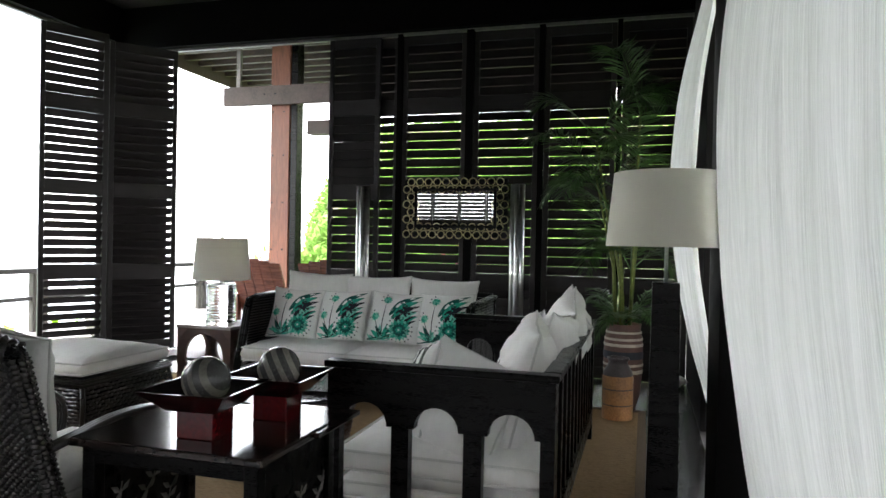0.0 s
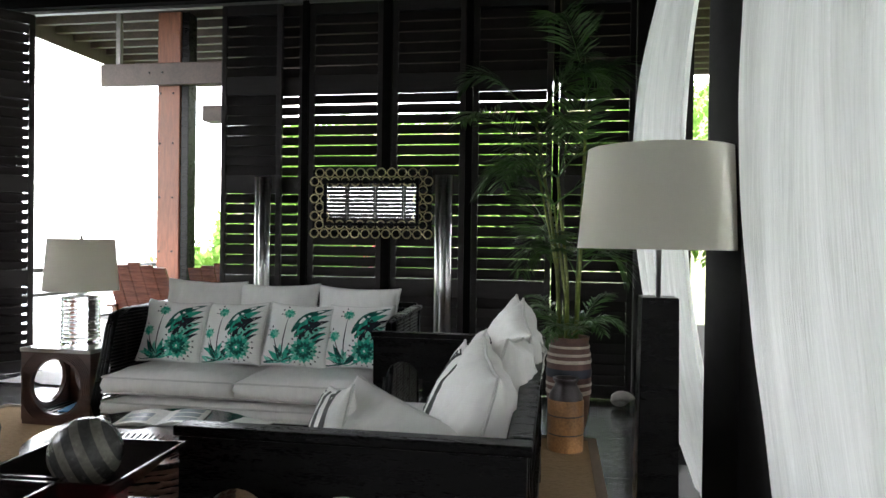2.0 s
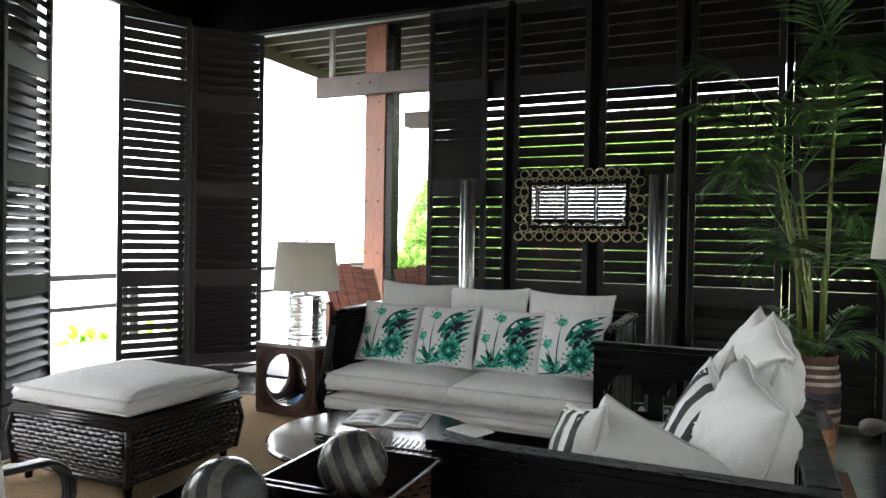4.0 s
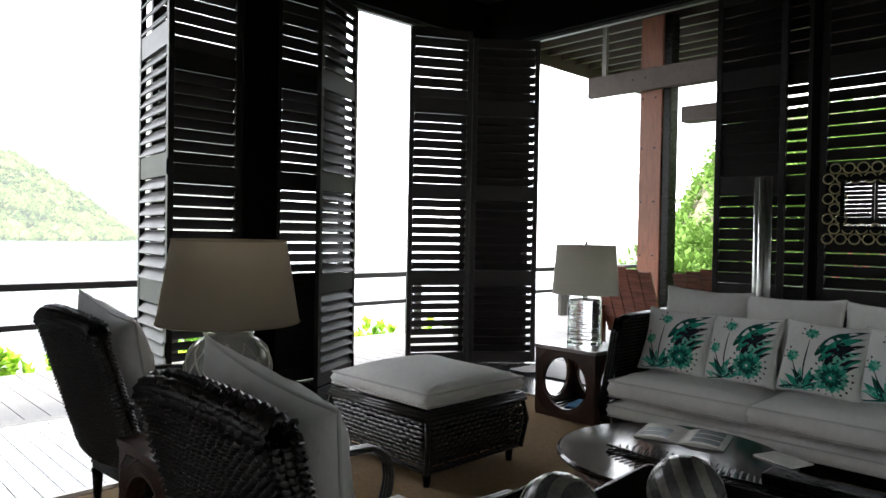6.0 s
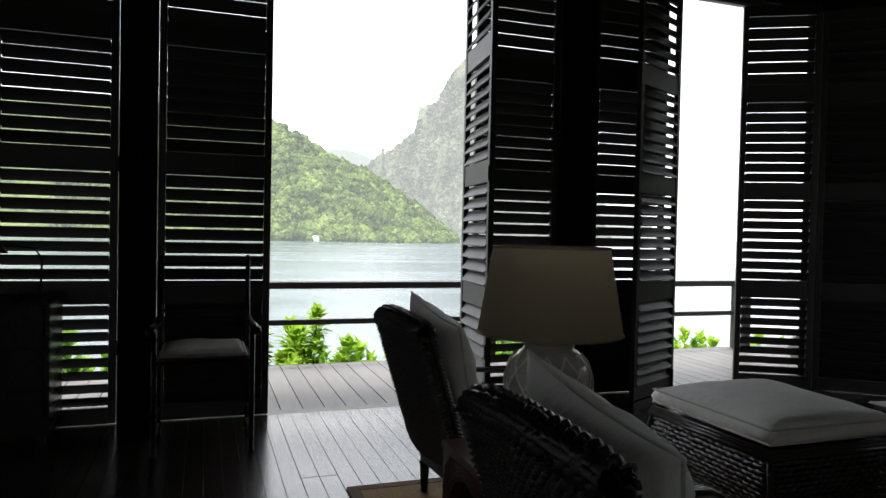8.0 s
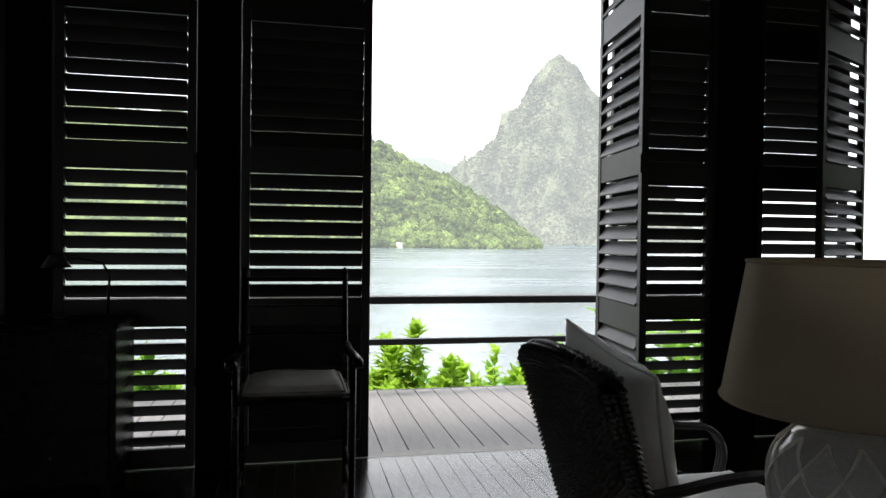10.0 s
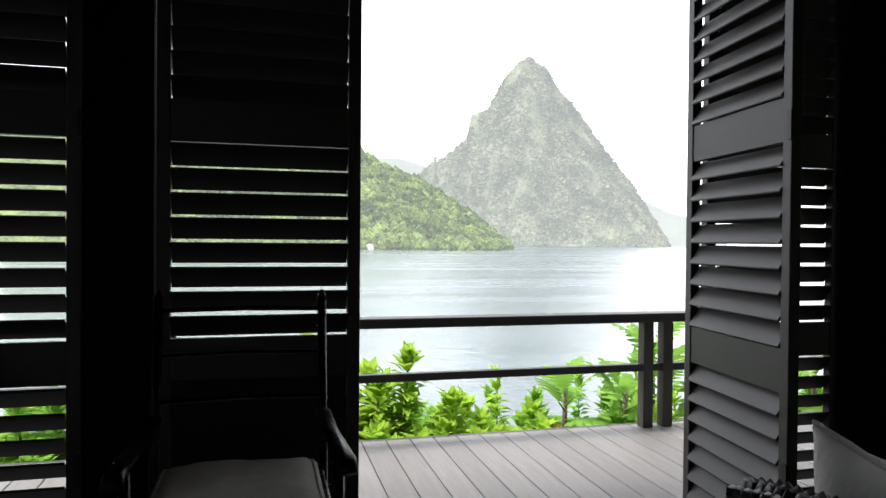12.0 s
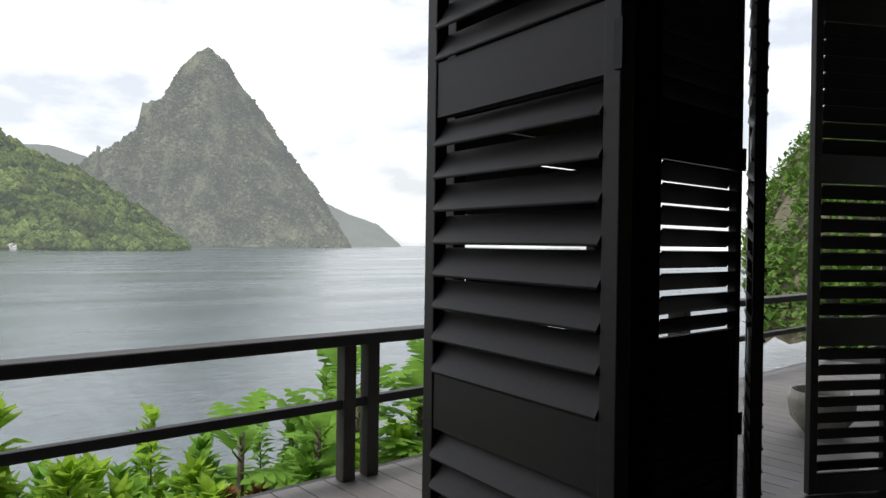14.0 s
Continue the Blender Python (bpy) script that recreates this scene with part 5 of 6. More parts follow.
# wicker armchairs
def armchair(m, label, seed):
    t = thing("armchair", m, label, "armchair", "wicker armchairs")
    w, hgt = 0.62, 0.985
    lean = 0.20

    def back_pt(u, v):
        z = 0.30 + (hgt - 0.30) * v
        y = -0.02 - lean * v - 0.05 * math.sin(math.pi * u)
        return Vector((-w / 2 + w * u, y, z - 0.05 * (2 * u - 1) ** 2 * v))

    b = bmesh.new()
    g = [[b.verts.new(back_pt(i / 12, j / 12) + Vector((0, 0.02, 0))) for j in range(13)] for i in range(13)]
    h = [[b.verts.new(back_pt(i / 12, j / 12) + Vector((0, -0.015, 0))) for j in range(13)] for i in range(13)]
    for i in range(12):
        for j in range(12):
            b.faces.new((g[i][j], g[i + 1][j], g[i + 1][j + 1], g[i][j + 1]))
            b.faces.new((h[i][j], h[i][j + 1], h[i + 1][j + 1], h[i + 1][j]))
    for j in range(12):
        b.faces.new((g[0][j], g[0][j + 1], h[0][j + 1], h[0][j]))
        b.faces.new((g[12][j], h[12][j], h[12][j + 1], g[12][j + 1]))
        b.faces.new((g[j][12], g[j + 1][12], h[j + 1][12], h[j][12]))
    part("backrest", b, M_BLACKWOOD, t)

    def rear(u, v):
        p = back_pt(u, v)
        return p + Vector((0, -0.022, 0)), Vector((0, -1, -0.25)).normalized()

    woven("woven_back", t, rear, 26, 52, 0.0095, 0.010, M_WICKER, seed)

    def front(u, v):
        return back_pt(u, v) + Vector((0, 0.026, 0)), Vector((0, 1, 0.25)).normalized()

    woven("woven_front", t, front, 14, 26, 0.014, 0.010, M_WICKER, seed + 1)

    def roll(u, v):
        a = math.pi * 2 * v
        c = back_pt(u, 1.0) + Vector((0, 0.002, 0.01))
        return c + Vector((0, 0.042 * math.cos(a), 0.036 * math.sin(a))), Vector((0, math.cos(a), math.sin(a)))

    woven("woven_top_roll", t, roll, 24, 12, 0.0125, 0.009, M_WICKER, seed + 2)
    for sx in (0, 1):
        def edge(u, v, sx=sx):
            a = math.pi * 2 * v
            c = back_pt(sx, u)
            s = 1 if sx else -1
            return c + Vector((s * 0.012 + 0.026 * math.cos(a), 0.03 * math.sin(a), 0)), Vector((math.cos(a), math.sin(a), 0))
        woven("woven_edge", t, edge, 34, 8, 0.011, 0.008, M_WICKER, seed + 3 + sx)
    part("seat_box", boxed(-w / 2 + 0.01, w / 2 - 0.01, 0.0, 0.70, 0.16, 0.30, bevel=0.015), M_BLACKWOOD, t)

    def apron(u, v):
        return Vector((-w / 2 + w * u, 0.703, 0.14 + 0.16 * v)), Vector((0, 1, 0))

    woven("woven_apron", t, apron, 14, 7, 0.011, 0.008, M_WICKER, seed + 6)
    for sx in (-1, 1):
        def flank(u, v, sx=sx):
            return Vector((sx * (w / 2 - 0.006), 0.70 * u, 0.14 + 0.17 * v)), Vector((sx, 0, 0))
        woven("woven_flank", t, flank, 14, 7, 0.011, 0.008, M_WICKER, seed + 8)
        b = bmesh.new()
        x = sx * (w / 2 + 0.012)
        for o in (-0.016, 0.0, 0.016):
            pts = [(x + o, -0.10, 0.60)] + [(x + o, 0.05 + 0.45 * i / 5, 0.615 + 0.02 * math.sin(i * 0.6)) for i in range(6)]
            pts += [(x + o, 0.56 + 0.13 * math.sin(radians(a)), 0.485 + 0.13 * math.cos(radians(a))) for a in range(15, 120, 15)]
            pts += [(x + o, 0.66, 0.36), (x + o, 0.655, 0.20)]
            tube(b, pts, 0.0125, 7)
        part("arm", b, M_WICKER, t, smooth=True)
        for y in (0.02, 0.64):
            part("leg", lathe(bmesh.new(), [(0.0, 0.0), (0.019, 0.0), (0.028, 0.17), (0.0, 0.17)], 12), M_BLACKWOOD, t, smooth=True, m=pose(sx * (w / 2 - 0.04), y, 0))
    c = t.matrix_basis
    seat_cushion("armchair_seat_cushion", (-w / 2 + 0.02, w / 2 - 0.02, 0.03, 0.72, 0.303, 0.43), "white seat cushion on the wicker armchair", seed * 0.7, "armchair seat cushions", m=c)
    cushion("armchair_back_cushion", 0.60, 0.66, 0.24, c @ pose(-0.07, 0.04, 0.715, 17, 11, 2), "white back cushion with a pleated seam, leaning in the wicker armchair", seed * 1.3, group="armchair back cushions", crumple=1.4)
    return t


armchair(pose(-1.855, 2.14, RZ, 0, 0, 3), "dark woven wicker armchair with curved arms, facing the low table", 60)
armchair(pose(-3.72, 2.36, RZ, 0, 0, 4), "dark woven wicker armchair with curved arms, beside the lamp table", 80)

# dark wooden rocking chair against the shutters
rc = thing("high_armchair", pose(-5.25, 1.225, -0.06, 0, 0, -90), "dark turned-wood armchair on tall legs, against the shutters", "chair")
for sx in (-1, 1):
    x = sx * 0.29
    b = bmesh.new()
    tube(b, [(x, 0.25, 0.06), (x, 0.25, 0.40), (x, 0.26, 0.84)], 0.017, 8)
    part("front_leg", b, M_BLACKWOOD, rc, smooth=True)
    b = bmesh.new()
    tube(b, [(x, -0.24, 0.06), (x, -0.24, 0.45), (x, -0.30, 0.80), (x, -0.38, 1.26)], 0.017, 8)
    tube(b, [(x, -0.38, 1.255), (x, -0.383, 1.29)], 0.022, 8, 0.3)
    part("back_post", b, M_BLACKWOOD, rc, smooth=True)
    b = bmesh.new()
    tube(b, [(x, -0.28, 0.85), (x, -0.05, 0.845), (x * 1.03, 0.2, 0.855), (x * 1.06, 0.30, 0.85), (x * 1.06, 0.335, 0.82)], 0.028, 8, 1.1, 0.5)
    part("arm", b, M_BLACKWOOD, rc, smooth=True)
    for z in (0.14, 0.25):
        b = bmesh.new()
        tube(b, [(x, -0.22, z), (x, 0.25, z)], 0.010, 6)
        part("side_stretcher", b, M_BLACKWOOD, rc, smooth=True)
part("seat", boxed(-0.29, 0.29, -0.24, 0.27, 0.625, 0.65, bevel=0.008), M_BLACKWOOD, rc)
for z in (0.90, 1.06, 1.22):
    b = bmesh.new()
    tube(b, [(-0.29, -0.25 - (z - 0.45) * 0.16, z), (0, -0.29 - (z - 0.45) * 0.16, z), (0.29, -0.25 - (z - 0.45) * 0.16, z)], 0.03, 6, 1.0, 0.3)
    part("back_slat", b, M_BLACKWOOD, rc)
sp = thing("seat_pad", pose(-5.25, 1.225, 0.592, 0, 0, -90), "thin worn grey linen pad on the tall armchair", "cushion")
part("cover", slab_cushion(bmesh.new(), -0.25, 0.25, -0.22, 0.27, 0.0, 0.06, 0.012, 3.3), M_PADCLOTH, sp, smooth=True)
b = bmesh.new()
tube(b, [(-0.25, -0.22, 0.036), (0.25, -0.22, 0.036), (0.25, 0.27, 0.036), (-0.25, 0.27, 0.036), (-0.25, -0.22, 0.036)], 0.006, 6)
part("piping", b, M_PADCLOTH, sp)

# dark chest with a small reading lamp
wt = thing("chest_of_drawers", pose(-5.79, -0.86, 0), "black chest of drawers against the shutters", "chest")
part("body", boxed(0, 0.42, 0, 1.16, 0.08, 0.915, bevel=0.004), M_BLACKWOOD, wt)
part("top", boxed(-0.005, 0.445, -0.02, 1.18, 0.916, 0.945, bevel=0.006), M_BLACKWOOD, wt)
for y in (0.03, 1.08):
    for x in (0.03, 0.34):
        part("foot", boxed(x, x + 0.05, y, y + 0.05, 0, 0.079), M_BLACKWOOD, wt)
for k in range(3):
    dr = part("drawer", boxed(0.4205, 0.436, 0.03, 1.13, 0.12 + k * 0.262, 0.37 + k * 0.262, bevel=0.004), M_BLACKWOOD, wt)
    for y in (0.3, 0.86):
        b = bmesh.new()
        bmesh.ops.create_uvsphere(b, u_segments=10, v_segments=6, radius=0.014)
        part("knob", b, M_IRON, dr, m=pose(0.446, y, 0.25 + k * 0.262))
rl = thing("reading_lamp", pose(-5.60, 0.0, 0.9455), "small black reading lamp with a bent arm on the chest", "lamp")
part("foot", lathe(bmesh.new(), [(0.0, 0.0), (0.07, 0.0), (0.07, 0.015), (0.0, 0.02)], 20), M_IRON, rl, smooth=True)
b = bmesh.new()
tube(b, [(0, 0.2, 0.02), (0, 0.21, 0.24), (0, 0.17, 0.31), (0, 0.05, 0.33), (0, -0.02, 0.32)], 0.007, 6)
tube(b, [(0, 0.0, 0.012), (0, 0.2, 0.012)], 0.010, 6)
part("arm", b, M_IRON, rl, smooth=True)
part("head", lathe(bmesh.new(), [(0.035, 0.35), (0.075, 0.28), (0.072, 0.28), (0.032, 0.347), (0.0, 0.35)], 20), M_IRON, rl, smooth=True, m=pose(0, -0.06, 0))

# ---- plant corner ----
pt_ = thing("plant_pot", pose(0.27, 6.12, 0) @ Matrix.Diagonal((0.8, 0.8, 1.0, 1.0)), "painted pot with cream and dark bands, holding the palm", "pot")
part("body", lathe(bmesh.new(), [(0.0, 0.0), (0.13, 0.0), (0.175, 0.12), (0.20, 0.35), (0.195, 0.55), (0.17, 0.66), (0.18, 0.70), (0.165, 0.70), (0.15, 0.64), (0.0, 0.63)], 40), M_POT, pt_, smooth=True)
for k, (z, hh, r) in enumerate(((0.30, 0.03, 0.199), (0.36, 0.02, 0.2015), (0.42, 0.06, 0.2010), (0.52, 0.025, 0.1985), (0.57, 0.02, 0.1925), (0.625, 0.018, 0.182))):
    part("band", lathe(bmesh.new(), [(r, z), (r + 0.003, z + hh / 2), (r - 0.001, z + hh)], 40), M_POTBAND2 if k in (2,) else M_POTBAND, pt_, "painted band", smooth=True)
jar = thing("stoneware_jar", pose(0.245, 5.70, 0), "brown stoneware jar with a dark glazed shoulder", "jar")
part("body", lathe(bmesh.new(), [(0.0, 0.0), (0.112, 0.0), (0.118, 0.02), (0.118, 0.33), (0.112, 0.345)], 40), M_CLAY, jar, smooth=True)
part("shoulder", lathe(bmesh.new(), [(0.1125, 0.345), (0.108, 0.375), (0.075, 0.43), (0.07, 0.45), (0.085, 0.47), (0.085, 0.48), (0.072, 0.48), (0.06, 0.45), (0.0, 0.44)], 40), M_CLAYTOP, jar, "dark glazed shoulder", smooth=True)
for z in (0.12, 0.24):
    part("groove", lathe(bmesh.new(), [(0.1182, z), (0.1195, z + 0.004), (0.1182, z + 0.008)], 40), M_CLAYTOP, jar)
sh = thing("conch_shell", pose(0.72, 7.02, 0.0), "pale conch shell on the floor by the corner", "shell")
b = bmesh.new()
pts = []
for i in range(40):
    a = i * 0.45
    r = 0.075 * math.exp(-i * 0.055)
    pts.append((r * math.cos(a), -0.05 + i * 0.0042, 0.068 + r * math.sin(a) * 0.6))
tube(b, pts, 0.045, 10, 0.12)
part("whorl", b, M_SHELL, sh, smooth=True)


def frond(bm, base, heading, length, rise, droop, pairs, leaf, rnd):
    """A feather palm frond: a bending rib with narrow leaflets on both sides."""
    rib = []
    for i in range(15):
        f = i / 14
        out = length * f * (1 - 0.15 * f)
        z = rise * f - droop * f ** 2.4
        rib.append(Vector((base[0] + math.cos(heading) * out, base[1] + math.sin(heading) * out, base[2] + z)))
    tube(bm, rib, 0.007, 5, 0.25)
    for k in range(pairs):
        f = 0.22 + 0.78 * k / pairs
        i = min(13, int(f * 14))
        p = rib[i].lerp(rib[i + 1], f * 14 - i)
        d = (rib[i + 1] - rib[i]).normalized()
        side = d.cross(Vector((0, 0, 1))).normalized()
        L = leaf * (0.45 + 0.9 * math.sin(math.pi * min(1, 0.12 + f * 0.88))) * rnd.uniform(0.85, 1.1)
        for sg in (-1, 1):
            tip = p + side * sg * L * 0.72 + d * L * 0.62 + Vector((0, 0, -L * rnd.uniform(0.05, 0.35)))
            mid = p.lerp(tip, 0.5) + Vector((0, 0, L * 0.07))
            wv = d * 0.0085
            a = bm.verts.new(p)
            b1, b2 = bm.verts.new(mid - wv), bm.verts.new(mid + wv)
            c = bm.verts.new(tip)
            bm.faces.new((a, b1, b2))
            bm.faces.new((b1, c, b2))


pl = thing("palm_plant", pose(0.27, 6.12, 0.63), "tall feathery green palm in a painted pot", "plant")
rnd = random.Random(12)
b = bmesh.new()
stems = []
for k in range(8):
    a = rnd.uniform(0, 6.28)
    r = 0.07 * rnd.random() + 0.02
    x, y = r * math.cos(a), r * math.sin(a)
    h = (1.6, 1.2, 1.8, 0.7, 1.0, 1.3, 0.5, 0.8)[k]
    top = (x * 3.2 - 0.05, y * 3.2, h)
    b2 = bmesh.new()
    tube(b2, [(x, y, 0.0), (x * 1.5, y * 1.5, h * 0.4), top], 0.017 if k < 4 else 0.012, 7, 0.6)
    part("stem", b2, M_PALMSTEM, pl, smooth=True)
    stems.append((top, h))
for k in range(23):
    top, h = stems[k % 8]
    fb = bmesh.new()
    hd = rnd.uniform(0, 6.28) if k > 7 else k * 0.785
    frond(fb, top, hd, rnd.uniform(0.45, 0.85) * (0.6 + 0.3 * h), rnd.uniform(0.45, 1.0) * (0.5 + 0.35 * h), rnd.uniform(0.15, 0.75), 34, 0.24, rnd)
    part("frond", fb, M_PALM, pl)
for k in range(12):
    fb = bmesh.new()
    frond(fb, (0.03 * math.cos(k), 0.03 * math.sin(k), 0.05), k * 0.52 + 0.2, rnd.uniform(0.3, 0.5), rnd.uniform(0.1, 0.6), rnd.uniform(0.1, 0.5), 22, 0.13, rnd)
    part("low_frond", fb, M_PALM, pl)


# ---- north deck ----
def deck_chair(x, y, rz):
    t = thing("deck_armchair", pose(x, y, -0.004, 0, 0, rz), "varnished red-brown plank armchair out on the deck", "armchair", "deck armchairs")
    for k in range(5):
        px_ = -0.31 + k * 0.155
        part("back_plank", boxed(px_ - 0.074, px_ + 0.074, -0.012, 0.012, 0, 0.87 - 0.03 * abs(k - 2), bevel=0.004), M_CHAIRWOOD, t, m=pose(0, 0.02, 0.30, -24))
    part("seat_plank", boxed(-0.38, 0.38, -0.55, 0.02, 0.33, 0.36, bevel=0.005), M_CHAIRWOOD, t)
    for sx in (-0.40, 0.40):
        part("arm", boxed(sx - 0.05, sx + 0.05, -0.60, 0.25, 0.58, 0.61, bevel=0.006), M_CHAIRWOOD, t)
        part("front_leg", boxed(sx - 0.03, sx + 0.03, -0.56, -0.48, 0, 0.579, bevel=0.004), M_CHAIRWOOD, t)
        part("rear_leg", boxed(sx - 0.03, sx + 0.03, 0.10, 0.18, 0, 0.579, bevel=0.004), M_CHAIRWOOD, t)


deck_chair(-4.42, 8.45, 176)
deck_chair(-3.52, 8.6, 184)
pot2 = thing("bowl_planter", pose(-6.35, 7.62, -0.004), "pale stone bowl standing on the deck", "planter")
part("bowl", lathe(bmesh.new(), [(0.0, 0.0), (0.12, 0.0), (0.22, 0.12), (0.24, 0.25), (0.22, 0.33), (0.20, 0.33), (0.215, 0.25), (0.19, 0.13), (0.0, 0.05)], 36), M_STONE_L, pot2, smooth=True)
th = thing("throw_rug", pose(-4.35, 6.95, 0.001), "rumpled grey and white throw on the floor by the north opening", "throw")
b = bmesh.new()
g = [[b.verts.new((-0.55 + 1.7 * i / 40, -0.25 + 0.85 * j / 24, 0.016 + 0.03 * max(0, noise.noise(Vector((i * 0.18, j * 0.3, 4)))) + 0.006 * noise.noise(Vector((i * 0.6, j * 0.6, 1))))) for j in range(25)] for i in range(41)]
for i in range(40):
    for j in range(24):
        b.faces.new((g[i][j], g[i + 1][j], g[i + 1][j + 1], g[i][j + 1]))
part("cloth", b, M_TOWEL, th, smooth=True)


# ---- planting ----
def leaf_quad(verts, faces, base, d, up, L, W, curl):
    side = d.cross(up)
    if side.length < 1e-4:
        side = Vector((1, 0, 0))
    side.normalize()
    n = side.cross(d).normalized()
    i = len(verts)
    verts += [base, base + d * L * 0.45 - side * W + n * curl, base + d * L * 0.45 + side * W + n * curl, base + d * L * 0.5 + n * curl * 0.3, base + d * L - n * curl]
    faces += [(i, i + 1, i + 3), (i, i + 3, i + 2), (i + 1, i + 4, i + 3), (i + 3, i + 4, i + 2)]


def from_lists(name, verts, faces, material, parent, label="", kind=""):
    me = bpy.data.meshes.new(name)
    me.from_pydata([tuple(v) for v in verts], [], faces)
    me.materials.append(material)
    ob = new(name, me)
    ob.parent = parent
    return tagged(ob, label, kind=kind)


def shrub(x, y, z, height, spread, leaves, size, material, seed, label, tiers=True):
    """An upright garden shrub: stems with whorls of pointed leaves."""
    rnd = random.Random(seed)
    t = thing("shrub", pose(x, y, z), label, "shrub", "shrubs below the deck")
    n_st = max(4, int(spread * 9))
    stems = bmesh.new()
    verts, faces = [], []
    per = max(6, leaves // n_st)
    for s in range(n_st):
        a, r = rnd.uniform(0, 6.28), spread * math.sqrt(rnd.random()) * 0.8
        h = height * rnd.uniform(0.72, 1.0) * (1 - 0.22 * r / spread)
        p = [Vector((r * 0.3 * math.cos(a), r * 0.3 * math.sin(a), 0)), Vector((r * 0.7 * math.cos(a), r * 0.7 * math.sin(a), h * 0.5)), Vector((r * math.cos(a), r * math.sin(a), h))]
        tube(stems, p, 0.016, 5, 0.4)
        for k in range(per):
            f = 0.35 + 0.65 * (k + rnd.random()) / per
            c = p[0].lerp(p[1], f * 2) if f < 0.5 else p[1].lerp(p[2], f * 2 - 1)
            aa = k * 2.4 + rnd.uniform(-0.4, 0.4)
            el = rnd.uniform(-0.25, 0.7) + (0.7 if f > 0.93 else 0)
            d = Vector((math.cos(aa) * math.cos(el), math.sin(aa) * math.cos(el), math.sin(el)))
            L = size * rnd.uniform(0.7, 1.25)
            leaf_quad(verts, faces, c + d * 0.02, d, Vector((0, 0, 1)), L, L * 0.29, L * 0.1)
    part("stems", stems, M_BARK, t)
    from_lists("crown", verts, faces, material, t)
    return t


def breadfruit(x, y, z, height, n, seed):
    """A young breadfruit tree: big deeply lobed leaves held out from the stem."""
    rnd = random.Random(seed)
    t = thing("breadfruit_tree", pose(x, y, z), "young breadfruit tree with big deeply lobed green leaves", "tree", "breadfruit trees")
    tr = bmesh.new()
    tube(tr, [(0, 0, 0), (0.05, 0, height * 0.5), (0, 0.04, height)], 0.045, 7, 0.5)
    part("trunk", tr, M_BARK, t, smooth=True)
    lobes = 6
    for k in range(n):
        f = 0.35 + 0.65 * k / n
        a = k * 2.4 + rnd.uniform(-0.3, 0.3)
        el = rnd.uniform(-0.1, 0.5) + 0.55 * (f > 0.85)
        L = rnd.uniform(0.30, 0.46)
        d = Vector((math.cos(a) * math.cos(el), math.sin(a) * math.cos(el), math.sin(el)))
        side = d.cross(Vector((0, 0, 1))).normalized()
        nrm = side.cross(d).normalized()
        c = Vector((0.03, 0.02, height * f)) + d * 0.12
        b = bmesh.new()
        tube(b, [Vector((0.03, 0.02, height * f)), c], 0.008, 5)

        def P(u, v):
            return c + d * u * L + side * v * L + nrm * (0.10 * L * math.sin(u * 2.6) - 0.25 * L * v * v - 0.22 * L * u * u)
        spine = [b.verts.new(P(u / 24, 0)) for u in range(25)]
        for sg in (-1, 1):
            outer_ = []
            for u in range(25):
                f2 = u / 24
                env = 0.42 * math.sin(math.pi * (0.08 + 0.9 * f2) ** 0.9)
                lob = 0.22 + 0.78 * abs(math.sin(math.pi * f2 * lobes)) ** 0.8
                outer_.append(b.verts.new(P(min(1.05, f2 + 0.14 * lob * (1 - f2)), sg * max(0.004, env * lob))))
            for u in range(24):
                q = (spine[u], spine[u + 1], outer_[u + 1], outer_[u])
                b.faces.new(q if sg > 0 else q[::-1])
        part("leaf", b, M_LEAF2, t, smooth=True)
    return t


